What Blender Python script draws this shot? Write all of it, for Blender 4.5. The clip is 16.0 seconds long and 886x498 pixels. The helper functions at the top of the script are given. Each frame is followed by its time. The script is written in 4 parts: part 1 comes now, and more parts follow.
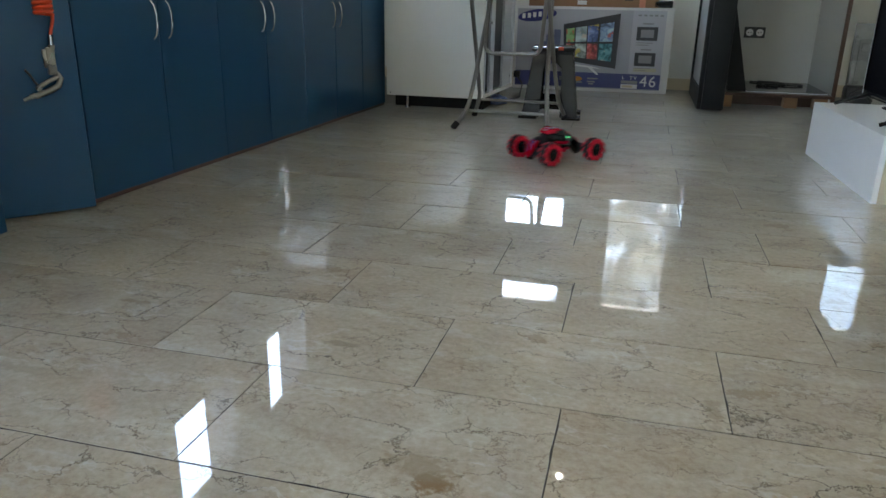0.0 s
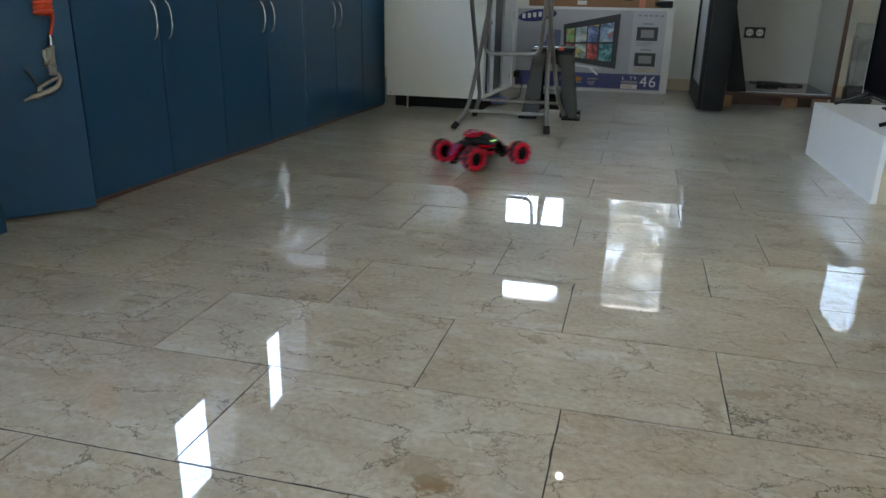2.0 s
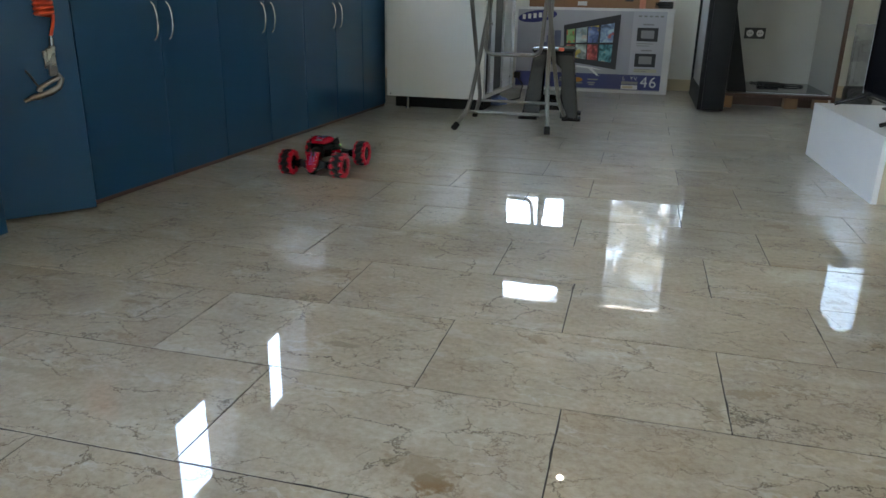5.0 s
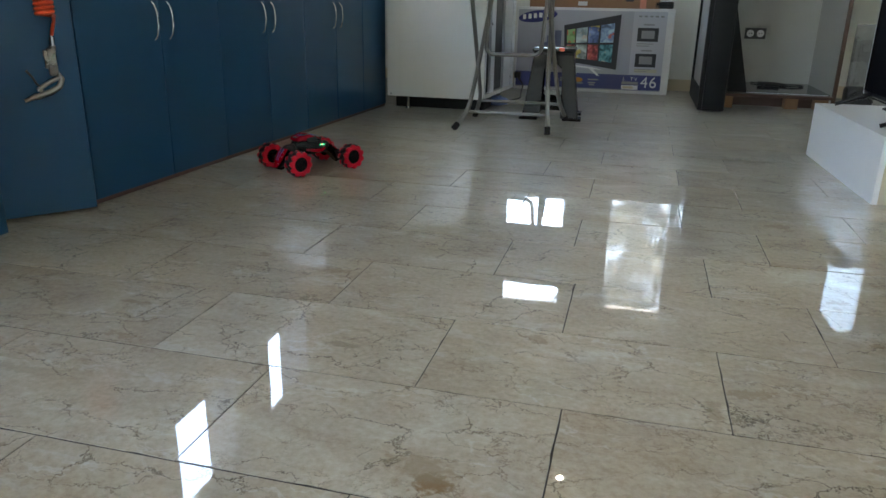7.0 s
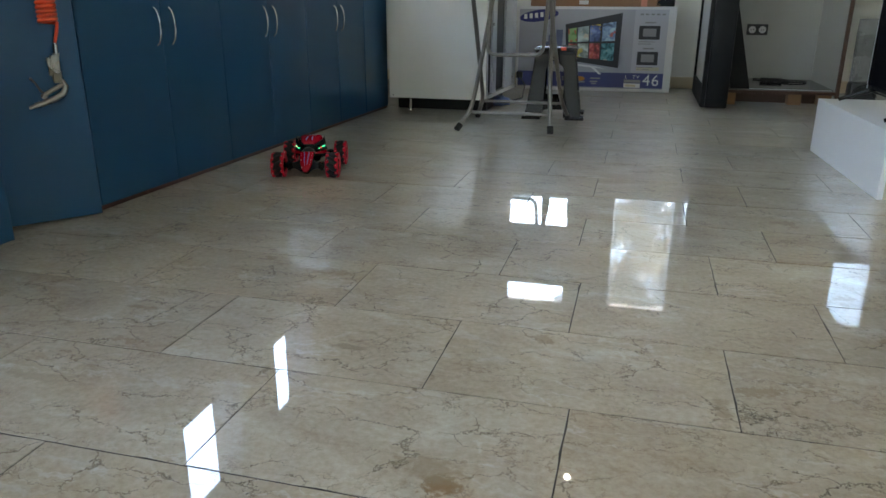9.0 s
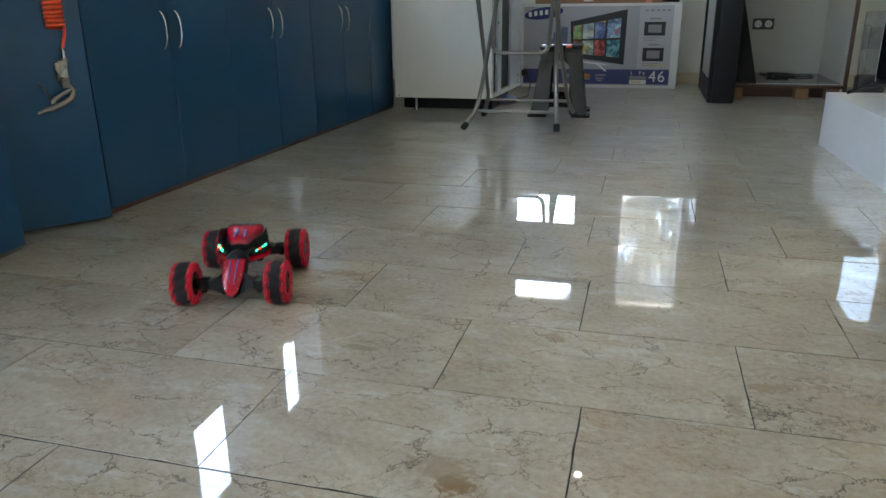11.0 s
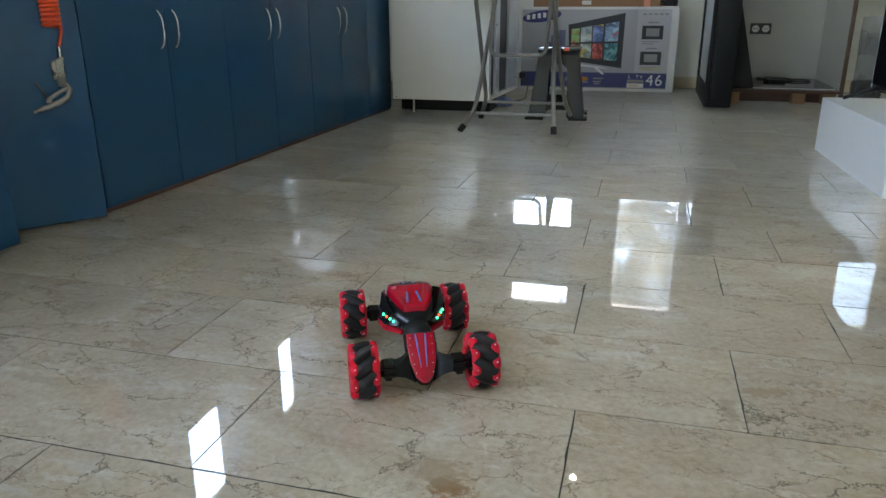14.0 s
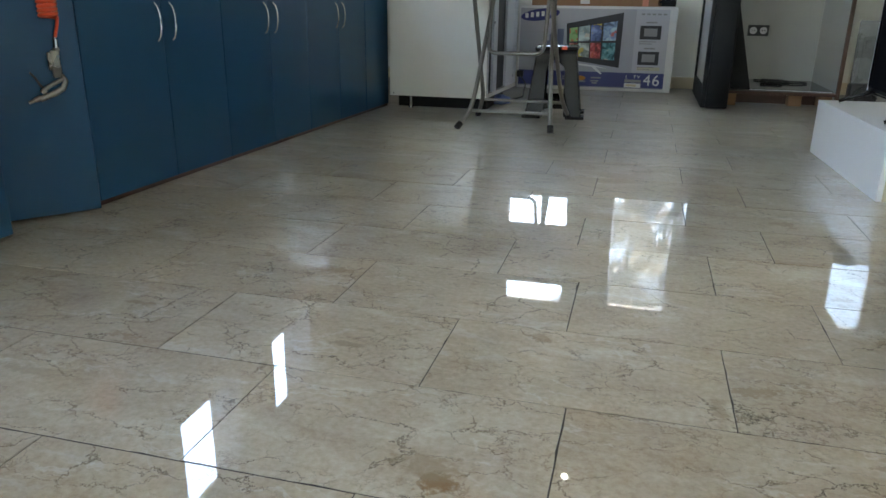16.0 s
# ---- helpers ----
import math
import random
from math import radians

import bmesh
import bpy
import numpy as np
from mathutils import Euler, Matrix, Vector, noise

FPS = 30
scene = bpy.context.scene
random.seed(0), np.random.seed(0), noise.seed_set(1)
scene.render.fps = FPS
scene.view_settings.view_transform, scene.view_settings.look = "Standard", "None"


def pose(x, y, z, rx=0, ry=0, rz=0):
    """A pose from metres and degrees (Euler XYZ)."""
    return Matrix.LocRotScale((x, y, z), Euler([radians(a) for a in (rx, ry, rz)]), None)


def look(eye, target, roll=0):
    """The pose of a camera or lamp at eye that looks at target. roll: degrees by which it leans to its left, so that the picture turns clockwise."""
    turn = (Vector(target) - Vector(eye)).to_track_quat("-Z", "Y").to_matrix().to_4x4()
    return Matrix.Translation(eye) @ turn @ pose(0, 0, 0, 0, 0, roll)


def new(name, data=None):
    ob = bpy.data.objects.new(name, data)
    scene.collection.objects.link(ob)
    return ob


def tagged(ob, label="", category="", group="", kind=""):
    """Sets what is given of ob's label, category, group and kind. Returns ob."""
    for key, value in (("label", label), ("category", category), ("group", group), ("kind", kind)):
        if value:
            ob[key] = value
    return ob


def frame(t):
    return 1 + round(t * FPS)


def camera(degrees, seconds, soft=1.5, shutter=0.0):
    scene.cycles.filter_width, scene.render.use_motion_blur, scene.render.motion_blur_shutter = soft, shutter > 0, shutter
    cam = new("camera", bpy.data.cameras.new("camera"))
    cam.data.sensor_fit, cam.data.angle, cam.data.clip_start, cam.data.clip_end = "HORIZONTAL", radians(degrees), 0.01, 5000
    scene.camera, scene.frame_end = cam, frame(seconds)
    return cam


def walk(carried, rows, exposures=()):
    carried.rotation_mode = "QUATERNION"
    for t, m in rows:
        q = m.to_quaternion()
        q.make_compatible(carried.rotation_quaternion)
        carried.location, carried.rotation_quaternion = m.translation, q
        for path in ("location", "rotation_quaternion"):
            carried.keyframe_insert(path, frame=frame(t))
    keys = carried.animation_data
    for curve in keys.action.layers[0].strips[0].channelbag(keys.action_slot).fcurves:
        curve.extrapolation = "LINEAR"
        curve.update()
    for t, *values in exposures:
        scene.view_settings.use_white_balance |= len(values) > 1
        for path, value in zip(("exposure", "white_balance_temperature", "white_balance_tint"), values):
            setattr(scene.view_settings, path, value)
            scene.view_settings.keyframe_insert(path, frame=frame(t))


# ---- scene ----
cam = camera(62.5, 16.0, shutter=0.5)
PATH = [
    (0, (0.072, -0.118, 0.663), (-0.398, 1.715, 0.017), 1.1),
    (0.5, (0.073, -0.119, 0.663), (-0.398, 1.715, 0.018), 1.0),
    (1, (0.073, -0.118, 0.663), (-0.398, 1.715, 0.018), 1.1),
    (1.5, (0.073, -0.118, 0.663), (-0.398, 1.715, 0.019), 1.0),
    (2, (0.072, -0.118, 0.664), (-0.398, 1.715, 0.018), 1.1),
    (2.5, (0.073, -0.118, 0.663), (-0.398, 1.715, 0.016), 1.0),
    (3, (0.072, -0.118, 0.663), (-0.398, 1.715, 0.016), 1.1),
    (3.5, (0.073, -0.119, 0.663), (-0.398, 1.715, 0.019), 1.1),
    (4, (0.073, -0.119, 0.663), (-0.398, 1.715, 0.019), 1.1),
    (6.5, (0.073, -0.119, 0.663), (-0.4, 1.715, 0.019), 1.0),
    (7, (0.072, -0.119, 0.663), (-0.4, 1.715, 0.019), 1.1),
    (7.5, (0.073, -0.118, 0.663), (-0.4, 1.715, 0.019), 1.1),
    (8, (0.07, -0.119, 0.662), (-0.418, 1.71, 0.019), 0.5),
    (8.5, (0.071, -0.119, 0.664), (-0.417, 1.71, 0.018), 0.5),
    (9, (0.07, -0.12, 0.664), (-0.413, 1.712, 0.022), 0.2),
    (9.2, (0.063, -0.121, 0.663), (-0.428, 1.709, 0.022), -0.5),
    (11.5, (0.066, -0.121, 0.665), (-0.435, 1.705, 0.021), -0.7),
    (12, (0.067, -0.121, 0.665), (-0.434, 1.705, 0.021), -0.7),
    (12.5, (0.066, -0.121, 0.665), (-0.435, 1.705, 0.022), -0.6),
    (13, (0.067, -0.12, 0.666), (-0.431, 1.707, 0.024), -0.5),
    (13.5, (0.069, -0.12, 0.665), (-0.425, 1.709, 0.025), -0.2),
    (14, (0.068, -0.119, 0.664), (-0.425, 1.711, 0.025), -0.2),
    (14.5, (0.07, -0.12, 0.665), (-0.422, 1.71, 0.023), -0.0),
    (15, (0.07, -0.12, 0.665), (-0.423, 1.71, 0.026), -0.0),
    (15.5, (0.071, -0.12, 0.665), (-0.421, 1.71, 0.026), 0.1),
    (16, (0.072, -0.12, 0.663), (-0.409, 1.711, 0.017), 0.7),
]
walk(cam, [(t, look(eye, target, roll)) for t, eye, target, roll in PATH], [(0, 5.12, 7650, 8), (9, 5.14, 7650, 8), (11.5, 5.23, 7650, 8), (15, 5.31, 7650, 8), (16, 5.25, 7650, 8)])

# ---- light and air ----
SKY = 0.15
world = bpy.data.worlds.new("sky")
scene.world = world
world.use_nodes = True
wn = world.node_tree
sky = wn.nodes.new("ShaderNodeTexSky")
sky.sky_type, sky.sun_disc = "NISHITA", False
sky.sun_elevation, sky.sun_rotation = radians(45), radians(97)
sky.air_density, sky.dust_density = 1.0, 3.0
wn.links.new(sky.outputs[0], wn.nodes["Background"].inputs[0])
wn.nodes["Background"].inputs[1].default_value = SKY
sun = new("sun", bpy.data.lights.new("sun", "SUN"))
sun.data.energy, sun.data.angle, sun.data.color = 2.5, radians(0.6), (1.0, 0.95, 0.88)
sun.matrix_world = look((8, -1, 8), (0, 0, 0))


def fill_lamp(name, at, to, sx, sy, watts, color=(0.93, 0.97, 1.0)):
    """An added area lamp that stands in for daylight through an opening."""
    lamp = new(name, bpy.data.lights.new(name, "AREA"))
    lamp.data.shape, lamp.data.size, lamp.data.size_y = "RECTANGLE", sx, sy
    lamp.data.energy, lamp.data.color = watts, color
    lamp.matrix_world = look(at, to)
    return lamp


# fill lamp in an unseen, added opening of the west wall
fill_lamp("side_daylight", (-2.24, -1.2, 1.75), (0.5, -1.2, 0.6), 3.0, 1.2, 0.5)


# ---- materials ----
class Mat:
    """A node material with a principled surface and short calls for nodes."""

    def __init__(self, name, color=(0.5, 0.5, 0.5), rough=0.5, metal=0.0, **more):
        self.mat = bpy.data.materials.new(name)
        self.mat.use_nodes = True
        self.tree = self.mat.node_tree
        self.p = self.tree.nodes["Principled BSDF"]
        self.p.inputs["Base Color"].default_value = (*color, 1)
        self.p.inputs["Roughness"].default_value = rough
        self.p.inputs["Metallic"].default_value = metal
        for key, value in more.items():
            self.p.inputs[key.replace("_", " ")].default_value = value

    def node(self, kind, **values):
        n = self.tree.nodes.new("ShaderNode" + kind)
        for key, value in values.items():
            if key.startswith("i_"):
                n.inputs[key[2:].replace("_", " ")].default_value = value
        return n

    def link(self, a, b):
        self.tree.links.new(a, b)

    def coords(self, space="Object"):
        return self.node("TexCoord").outputs[space]

    def noise(self, vec, scale, detail=4.0, rough=0.55, dist=0.0):
        n = self.node("TexNoise", i_Scale=scale, i_Detail=detail, i_Roughness=rough, i_Distortion=dist)
        self.link(vec, n.inputs["Vector"])
        return n

    def ramp(self, fac, stops):
        n = self.node("ValToRGB")
        e = n.color_ramp.elements
        while len(e) < len(stops):
            e.new(0.5)
        for el, (pos, col) in zip(e, stops):
            el.position, el.color = pos, (*col, 1)
        self.link(fac, n.inputs[0])
        return n.outputs[0]

    def mix(self, fac, a, b, mode="MIX"):
        n = self.tree.nodes.new("ShaderNodeMix")
        n.data_type, n.blend_type = "RGBA", mode
        for sock, v in ((n.inputs[0], fac), (n.inputs[6], a), (n.inputs[7], b)):
            if isinstance(v, (int, float)):
                sock.default_value = v
            elif isinstance(v, tuple):
                sock.default_value = (*v, 1)
            else:
                self.link(v, sock)
        return n.outputs[2]

    def math(self, op, a, b=0.0):
        n = self.tree.nodes.new("ShaderNodeMath")
        n.operation = op
        for sock, v in zip(n.inputs, (a, b)):
            if isinstance(v, (int, float)):
                sock.default_value = v
            else:
                self.link(v, sock)
        return n.outputs[0]

    def bump(self, height, strength=0.2, distance=0.002):
        n = self.node("Bump", i_Strength=strength, i_Distance=distance)
        self.link(height, n.inputs["Height"])
        self.link(n.outputs[0], self.p.inputs["Normal"])

    def color(self, out):
        self.link(out, self.p.inputs["Base Color"])

    def rough(self, out):
        self.link(out, self.p.inputs["Roughness"])


def worn(name, color, rough=0.45, metal=0.0, amount=0.12, scale=30.0, bump=0.08, **more):
    """Colour with stains at a large and grain at a small scale."""
    m = Mat(name, color, rough, metal, **more)
    vec = m.coords()
    big, small = m.noise(vec, scale * 0.12, 3), m.noise(vec, scale, 5)
    dark = tuple(c * (1 - amount) for c in color)
    lite = tuple(min(1, c * (1 + amount)) for c in color)
    m.color(m.mix(m.math("ADD", m.math("MULTIPLY", big.outputs[0], 0.6), m.math("MULTIPLY", small.outputs[0], 0.4)), dark, lite))
    m.rough(m.math("ADD", m.math("MULTIPLY", big.outputs[0], 0.16), max(0.02, rough - 0.08)))
    if bump:
        m.bump(small.outputs[0], bump, 0.001)
    return m.mat


def marble():
    """Polished beige marble: clouds, brown hair veins, tan patches, pale streaks and a few old stains."""
    m = Mat("beige_marble", rough=0.03, IOR=2.05, Sheen_Weight=0.42, Sheen_Roughness=0.22, Sheen_Tint=(0.80, 0.91, 1.0, 1.0), Coat_Weight=0.42, Coat_Roughness=0.36, Coat_IOR=1.5)
    world_at = m.node("NewGeometry").outputs["Position"]
    rnd = m.node("ObjectInfo").outputs["Random"]
    shift = m.node("CombineXYZ")
    m.link(m.math("MULTIPLY", rnd, 37.0), shift.inputs[0])
    m.link(m.math("MULTIPLY", rnd, 91.0), shift.inputs[1])
    add = m.tree.nodes.new("ShaderNodeVectorMath")
    m.link(world_at, add.inputs[0])
    m.link(shift.outputs[0], add.inputs[1])
    vec = add.outputs[0]

    def warped(source, scale, detail, amount):
        w = m.noise(source, scale, detail, 0.68)
        mid = m.tree.nodes.new("ShaderNodeVectorMath")
        mid.operation = "SCALE"
        m.link(w.outputs["Color"], mid.inputs[0])
        mid.inputs["Scale"].default_value = amount
        out = m.tree.nodes.new("ShaderNodeVectorMath")
        m.link(source, out.inputs[0])
        m.link(mid.outputs[0], out.inputs[1])
        return out.outputs[0]

    def stretched(source, scale, turn):
        n = m.node("Mapping")
        n.inputs["Scale"].default_value = scale
        n.inputs["Rotation"].default_value = (0, 0, radians(turn))
        m.link(source, n.inputs[0])
        return n.outputs[0]

    cloud = m.noise(stretched(vec, (0.8, 1.3, 1.0), 8), 5.0, 6, 0.62, 0.9)
    base = m.ramp(cloud.outputs[0], [(0.25, (0.235, 0.175, 0.108)), (0.41, (0.345, 0.280, 0.195)), (0.58, (0.410, 0.350, 0.258)), (0.76, (0.53, 0.49, 0.405))])
    fine = m.noise(vec, 75.0, 6, 0.7)
    base = m.mix(0.34, base, m.ramp(fine.outputs[0], [(0.34, (0.22, 0.172, 0.112)), (0.66, (0.52, 0.468, 0.382))]))
    # every slab has its own tone
    tone = m.ramp(rnd, [(0.0, (0.92, 0.86, 0.77)), (0.22, (1.0, 0.98, 0.95)), (0.45, (0.88, 0.87, 0.86)), (0.68, (1.06, 1.06, 1.06)), (0.86, (0.96, 0.92, 0.85)), (1.0, (1.10, 1.10, 1.09))])
    base = m.mix(0.8, base, tone, "MULTIPLY")
    # pale calcite streaks along the slabs
    flow = stretched(warped(vec, 5.0, 5, 0.16), (0.55, 2.6, 1.0), 14)
    pale = m.ramp(m.noise(flow, 4.2, 6, 0.66).outputs[0], [(0.57, (0, 0, 0)), (0.66, (1, 1, 1))])
    base = m.mix(m.math("MULTIPLY", pale, 0.26), base, (0.60, 0.58, 0.53))
    thread = m.ramp(m.noise(flow, 3.1, 4, 0.55).outputs[0], [(0.485, (0, 0, 0)), (0.497, (1, 1, 1)), (0.509, (0, 0, 0))])
    where = m.ramp(m.noise(vec, 3.4, 2).outputs[0], [(0.46, (0, 0, 0)), (0.58, (1, 1, 1))])
    base = m.mix(m.math("MULTIPLY", m.math("MULTIPLY", thread, where), 0.28), base, (0.66, 0.645, 0.60))
    # brown hair veins: thin edges of warped cells, broken by a second noise
    cells = stretched(warped(vec, 16.0, 6, 0.085), (0.62, 1.25, 1.0), 12)
    for scale, width, lo, hi, col, amount in ((4.2, 0.0070, 0.46, 0.58, (0.040, 0.025, 0.012), 1.0), (9.5, 0.014, 0.48, 0.57, (0.068, 0.042, 0.021), 0.92), (22.0, 0.036, 0.51, 0.62, (0.13, 0.088, 0.048), 0.6)):
        v = m.tree.nodes.new("ShaderNodeTexVoronoi")
        v.feature = "DISTANCE_TO_EDGE"
        v.inputs["Scale"].default_value = scale
        m.link(cells, v.inputs["Vector"])
        line = m.ramp(v.outputs["Distance"], [(0.0, (1, 1, 1)), (width, (0, 0, 0))])
        gate = m.ramp(m.noise(vec, 4.5 + scale * 0.1, 3).outputs[0], [(lo, (0, 0, 0)), (hi, (1, 1, 1))])
        base = m.mix(m.math("MULTIPLY", m.math("MULTIPLY", line, gate), amount), base, col)
    crack = m.ramp(m.noise(stretched(warped(vec, 11.0, 5, 0.12), (0.7, 1.9, 1.0), -9), 3.6, 5, 0.6).outputs[0], [(0.4925, (0, 0, 0)), (0.4985, (1, 1, 1)), (0.5045, (0, 0, 0))])
    there = m.ramp(m.noise(vec, 6.5, 3).outputs[0], [(0.50, (0, 0, 0)), (0.60, (1, 1, 1))])
    base = m.mix(m.math("MULTIPLY", m.math("MULTIPLY", crack, there), 0.8), base, (0.075, 0.048, 0.025))
    # tan patches with crisp outlines
    patch = m.ramp(m.noise(cells, 6.0, 6, 0.62, 0.5).outputs[0], [(0.655, (0, 0, 0)), (0.675, (1, 1, 1))])
    base = m.mix(m.math("MULTIPLY", patch, 0.6), base, (0.235, 0.165, 0.092))
    # old stains in their places on the floor
    edge = m.noise(world_at, 34.0, 6, 0.68)
    for x, y, rx, ry, col, amount in STAINS:
        d = m.tree.nodes.new("ShaderNodeVectorMath")
        d.operation = "SUBTRACT"
        m.link(world_at, d.inputs[0])
        d.inputs[1].default_value = (x, y, 0)
        s = m.tree.nodes.new("ShaderNodeVectorMath")
        s.operation = "MULTIPLY"
        m.link(d.outputs[0], s.inputs[0])
        s.inputs[1].default_value = (1 / rx, 1 / ry, 0)
        ln = m.tree.nodes.new("ShaderNodeVectorMath")
        ln.operation = "LENGTH"
        m.link(s.outputs[0], ln.inputs[0])
        r = m.math("ADD", ln.outputs["Value"], m.math("MULTIPLY", m.math("SUBTRACT", edge.outputs[0], 0.5), 3.4))
        mask = m.ramp(r, [(0.45, (1, 1, 1)), (0.95, (0, 0, 0))])
        base = m.mix(m.math("MULTIPLY", mask, amount), base, col)
    m.color(base)
    smear = m.noise(world_at, 3.0, 4, 0.6)
    m.rough(m.math("ADD", m.math("MULTIPLY", smear.outputs[0], 0.016), 0.004))
    dents = m.noise(world_at, 70.0, 3, 0.5)
    m.bump(dents.outputs[0], 0.0045, 0.002)
    return m.mat


STAINS = [
    (-0.158, 0.740, 0.036, 0.030, (0.20, 0.105, 0.036), 0.9),
    (-0.185, 0.775, 0.070, 0.040, (0.24, 0.18, 0.105), 0.6),
    (-0.452, 1.125, 0.045, 0.014, (0.20, 0.16, 0.10), 0.6),
    (0.255, 1.06, 0.022, 0.055, (0.24, 0.185, 0.115), 0.6),
    (-0.66, 1.52, 0.07, 0.03, (0.23, 0.15, 0.075), 0.55),
    (-0.99, 1.19, 0.05, 0.014, (0.22, 0.16, 0.09), 0.6),
    (-0.97, 0.86, 0.10, 0.022, (0.25, 0.20, 0.13), 0.5),
    (-0.86, 1.58, 0.03, 0.02, (0.24, 0.17, 0.095), 0.6),
    (-0.45, 1.20, 0.03, 0.012, (0.23, 0.18, 0.11), 0.5),
]

M_MARBLE = marble()
M_GROUT = worn("dark_grout", (0.025, 0.021, 0.017), 0.85, scale=60)
M_WALL = worn("white_plaster", (0.70, 0.70, 0.66), 0.7, amount=0.05, scale=14, bump=0.12)
# west wall: a darker grey than the other walls
M_WALL_GREY = worn("darker_grey_plaster", (0.34, 0.345, 0.34), 0.7, amount=0.06, scale=14, bump=0.12)
M_CEIL = worn("white_ceiling_paint", (0.78, 0.78, 0.75), 0.8, amount=0.03, scale=10)
M_BLUE = worn("blue_lacquer", (0.014, 0.069, 0.142), 0.30, amount=0.14, scale=9, bump=0.0, Specular_IOR_Level=0.10, Coat_Weight=0.38, Coat_Roughness=0.015)
M_BLUE_EDGE = worn("blue_board_edge", (0.012, 0.045, 0.09), 0.4, amount=0.1, scale=20)
M_CARCASS = worn("dark_carcass_board", (0.03, 0.035, 0.045), 0.6, scale=20)
M_PLINTH = worn("red_brown_plinth", (0.085, 0.026, 0.017), 0.5, amount=0.25, scale=25)
M_CHROME = worn("chrome", (0.58, 0.58, 0.58), 0.13, 1.0, amount=0.06, scale=60, bump=0.0)
M_STEEL = worn("grey_painted_steel_tube", (0.22, 0.21, 0.19), 0.34, 0.6, amount=0.18, scale=45)
M_RUBBER = worn("black_rubber", (0.011, 0.011, 0.011), 0.65, amount=0.3, scale=50, bump=0.2, Specular_IOR_Level=0.3)
M_BLACKPL = worn("black_moulded_plastic", (0.006, 0.006, 0.007), 0.24, amount=0.25, scale=35, bump=0.08, Specular_IOR_Level=0.28)
M_STOOL = worn("shiny_black_polypropylene", (0.006, 0.006, 0.007), 0.16, amount=0.25, scale=25, bump=0.05, Specular_IOR_Level=0.4)
M_MATTBLACK = worn("matt_black_plastic", (0.008, 0.008, 0.009), 0.55, amount=0.25, scale=30, bump=0.1, Specular_IOR_Level=0.25)
M_DARKPL = worn("dark_grey_plastic", (0.035, 0.036, 0.04), 0.38, amount=0.2, scale=40)
M_WHITE = worn("white_melamine", (0.78, 0.78, 0.77), 0.32, amount=0.035, scale=12, bump=0.03)
M_CREAM = worn("cream_board", (0.60, 0.52, 0.38), 0.5, amount=0.06, scale=14)
M_GREYWHITE = worn("aged_white_enamel", (0.80, 0.795, 0.75), 0.22, amount=0.05, scale=10, bump=0.02, Coat_Weight=0.3, Coat_Roughness=0.1)
M_ALU = worn("pale_aluminium", (0.62, 0.65, 0.70), 0.3, 0.5, amount=0.06, scale=30)
M_CARD = worn("grey_printed_cardboard", (0.37, 0.375, 0.43), 0.5, amount=0.06, scale=18)
M_CARD_EDGE = worn("white_cardboard_edge", (0.66, 0.66, 0.66), 0.65, amount=0.08, scale=25)
M_BROWNCARD = worn("brown_cardboard", (0.27, 0.14, 0.075), 0.75, amount=0.14, scale=22, bump=0.2)
M_INKBLUE = worn("printed_navy_band", (0.045, 0.055, 0.19), 0.45, amount=0.08, scale=20)
M_INKLOGO = worn("printed_logo_blue", (0.025, 0.03, 0.17), 0.45, amount=0.05, scale=20)
M_INKGREY = worn("printed_grey", (0.26, 0.26, 0.27), 0.5, amount=0.06, scale=20)
M_INKDARK = worn("printed_black", (0.02, 0.02, 0.028), 0.4, amount=0.1, scale=20)
M_INKWHITE = worn("printed_white", (0.72, 0.72, 0.74), 0.5, amount=0.03, scale=20)
M_INKGOLD = worn("printed_orange", (0.50, 0.20, 0.03), 0.5, amount=0.08, scale=20)
M_INKBAND = worn("printed_pale_grey", (0.47, 0.475, 0.53), 0.5, amount=0.04, scale=16)
M_SCREEN = Mat("black_glass_screen", (0.006, 0.006, 0.008), 0.03).mat
M_HAZY = worn("grey_matt_screen", (0.34, 0.345, 0.34), 0.34, amount=0.08, scale=8, bump=0.0)
M_WOOD = worn("raw_pine_block", (0.26, 0.14, 0.065), 0.65, amount=0.2, scale=26, bump=0.2)
M_BROWN = worn("red_brown_lacquered_board", (0.07, 0.028, 0.016), 0.4, amount=0.22, scale=22)
M_BOOTH = worn("pale_grey_laminate", (0.44, 0.44, 0.42), 0.4, amount=0.05, scale=10)
M_TABLETOP = worn("pale_laminate", (0.82, 0.81, 0.78), 0.4, amount=0.1, scale=20)
M_RED = worn("glossy_red_plastic", (0.37, 0.002, 0.015), 0.2, amount=0.12, scale=30, bump=0.0, Specular_IOR_Level=0.35, Coat_Weight=0.15, Coat_Roughness=0.04)
M_REDRIM = worn("red_rubbery_plastic", (0.50, 0.003, 0.020), 0.48, amount=0.15, scale=60, bump=0.08, Specular_IOR_Level=0.25)
M_HOSE = worn("orange_red_hose", (0.72, 0.075, 0.022), 0.35, amount=0.1, scale=40, bump=0.0)
M_BRASSY = worn("worn_nickel", (0.25, 0.235, 0.205), 0.28, 0.9, amount=0.35, scale=160, bump=0.3)
M_DECALBLUE = worn("blue_decal", (0.07, 0.10, 0.42), 0.35, amount=0.05, scale=30)
M_FOOT = worn("pale_rivet", (0.60, 0.56, 0.55), 0.4, amount=0.1, scale=80)
M_CABLE = worn("black_cable", (0.015, 0.015, 0.015), 0.5, scale=60)
M_BARK = worn("tree_bark", (0.10, 0.075, 0.05), 0.9, amount=0.3, scale=12, bump=0.5)
M_LAWN = worn("outdoor_paving", (0.30, 0.29, 0.27), 0.85, amount=0.2, scale=3)


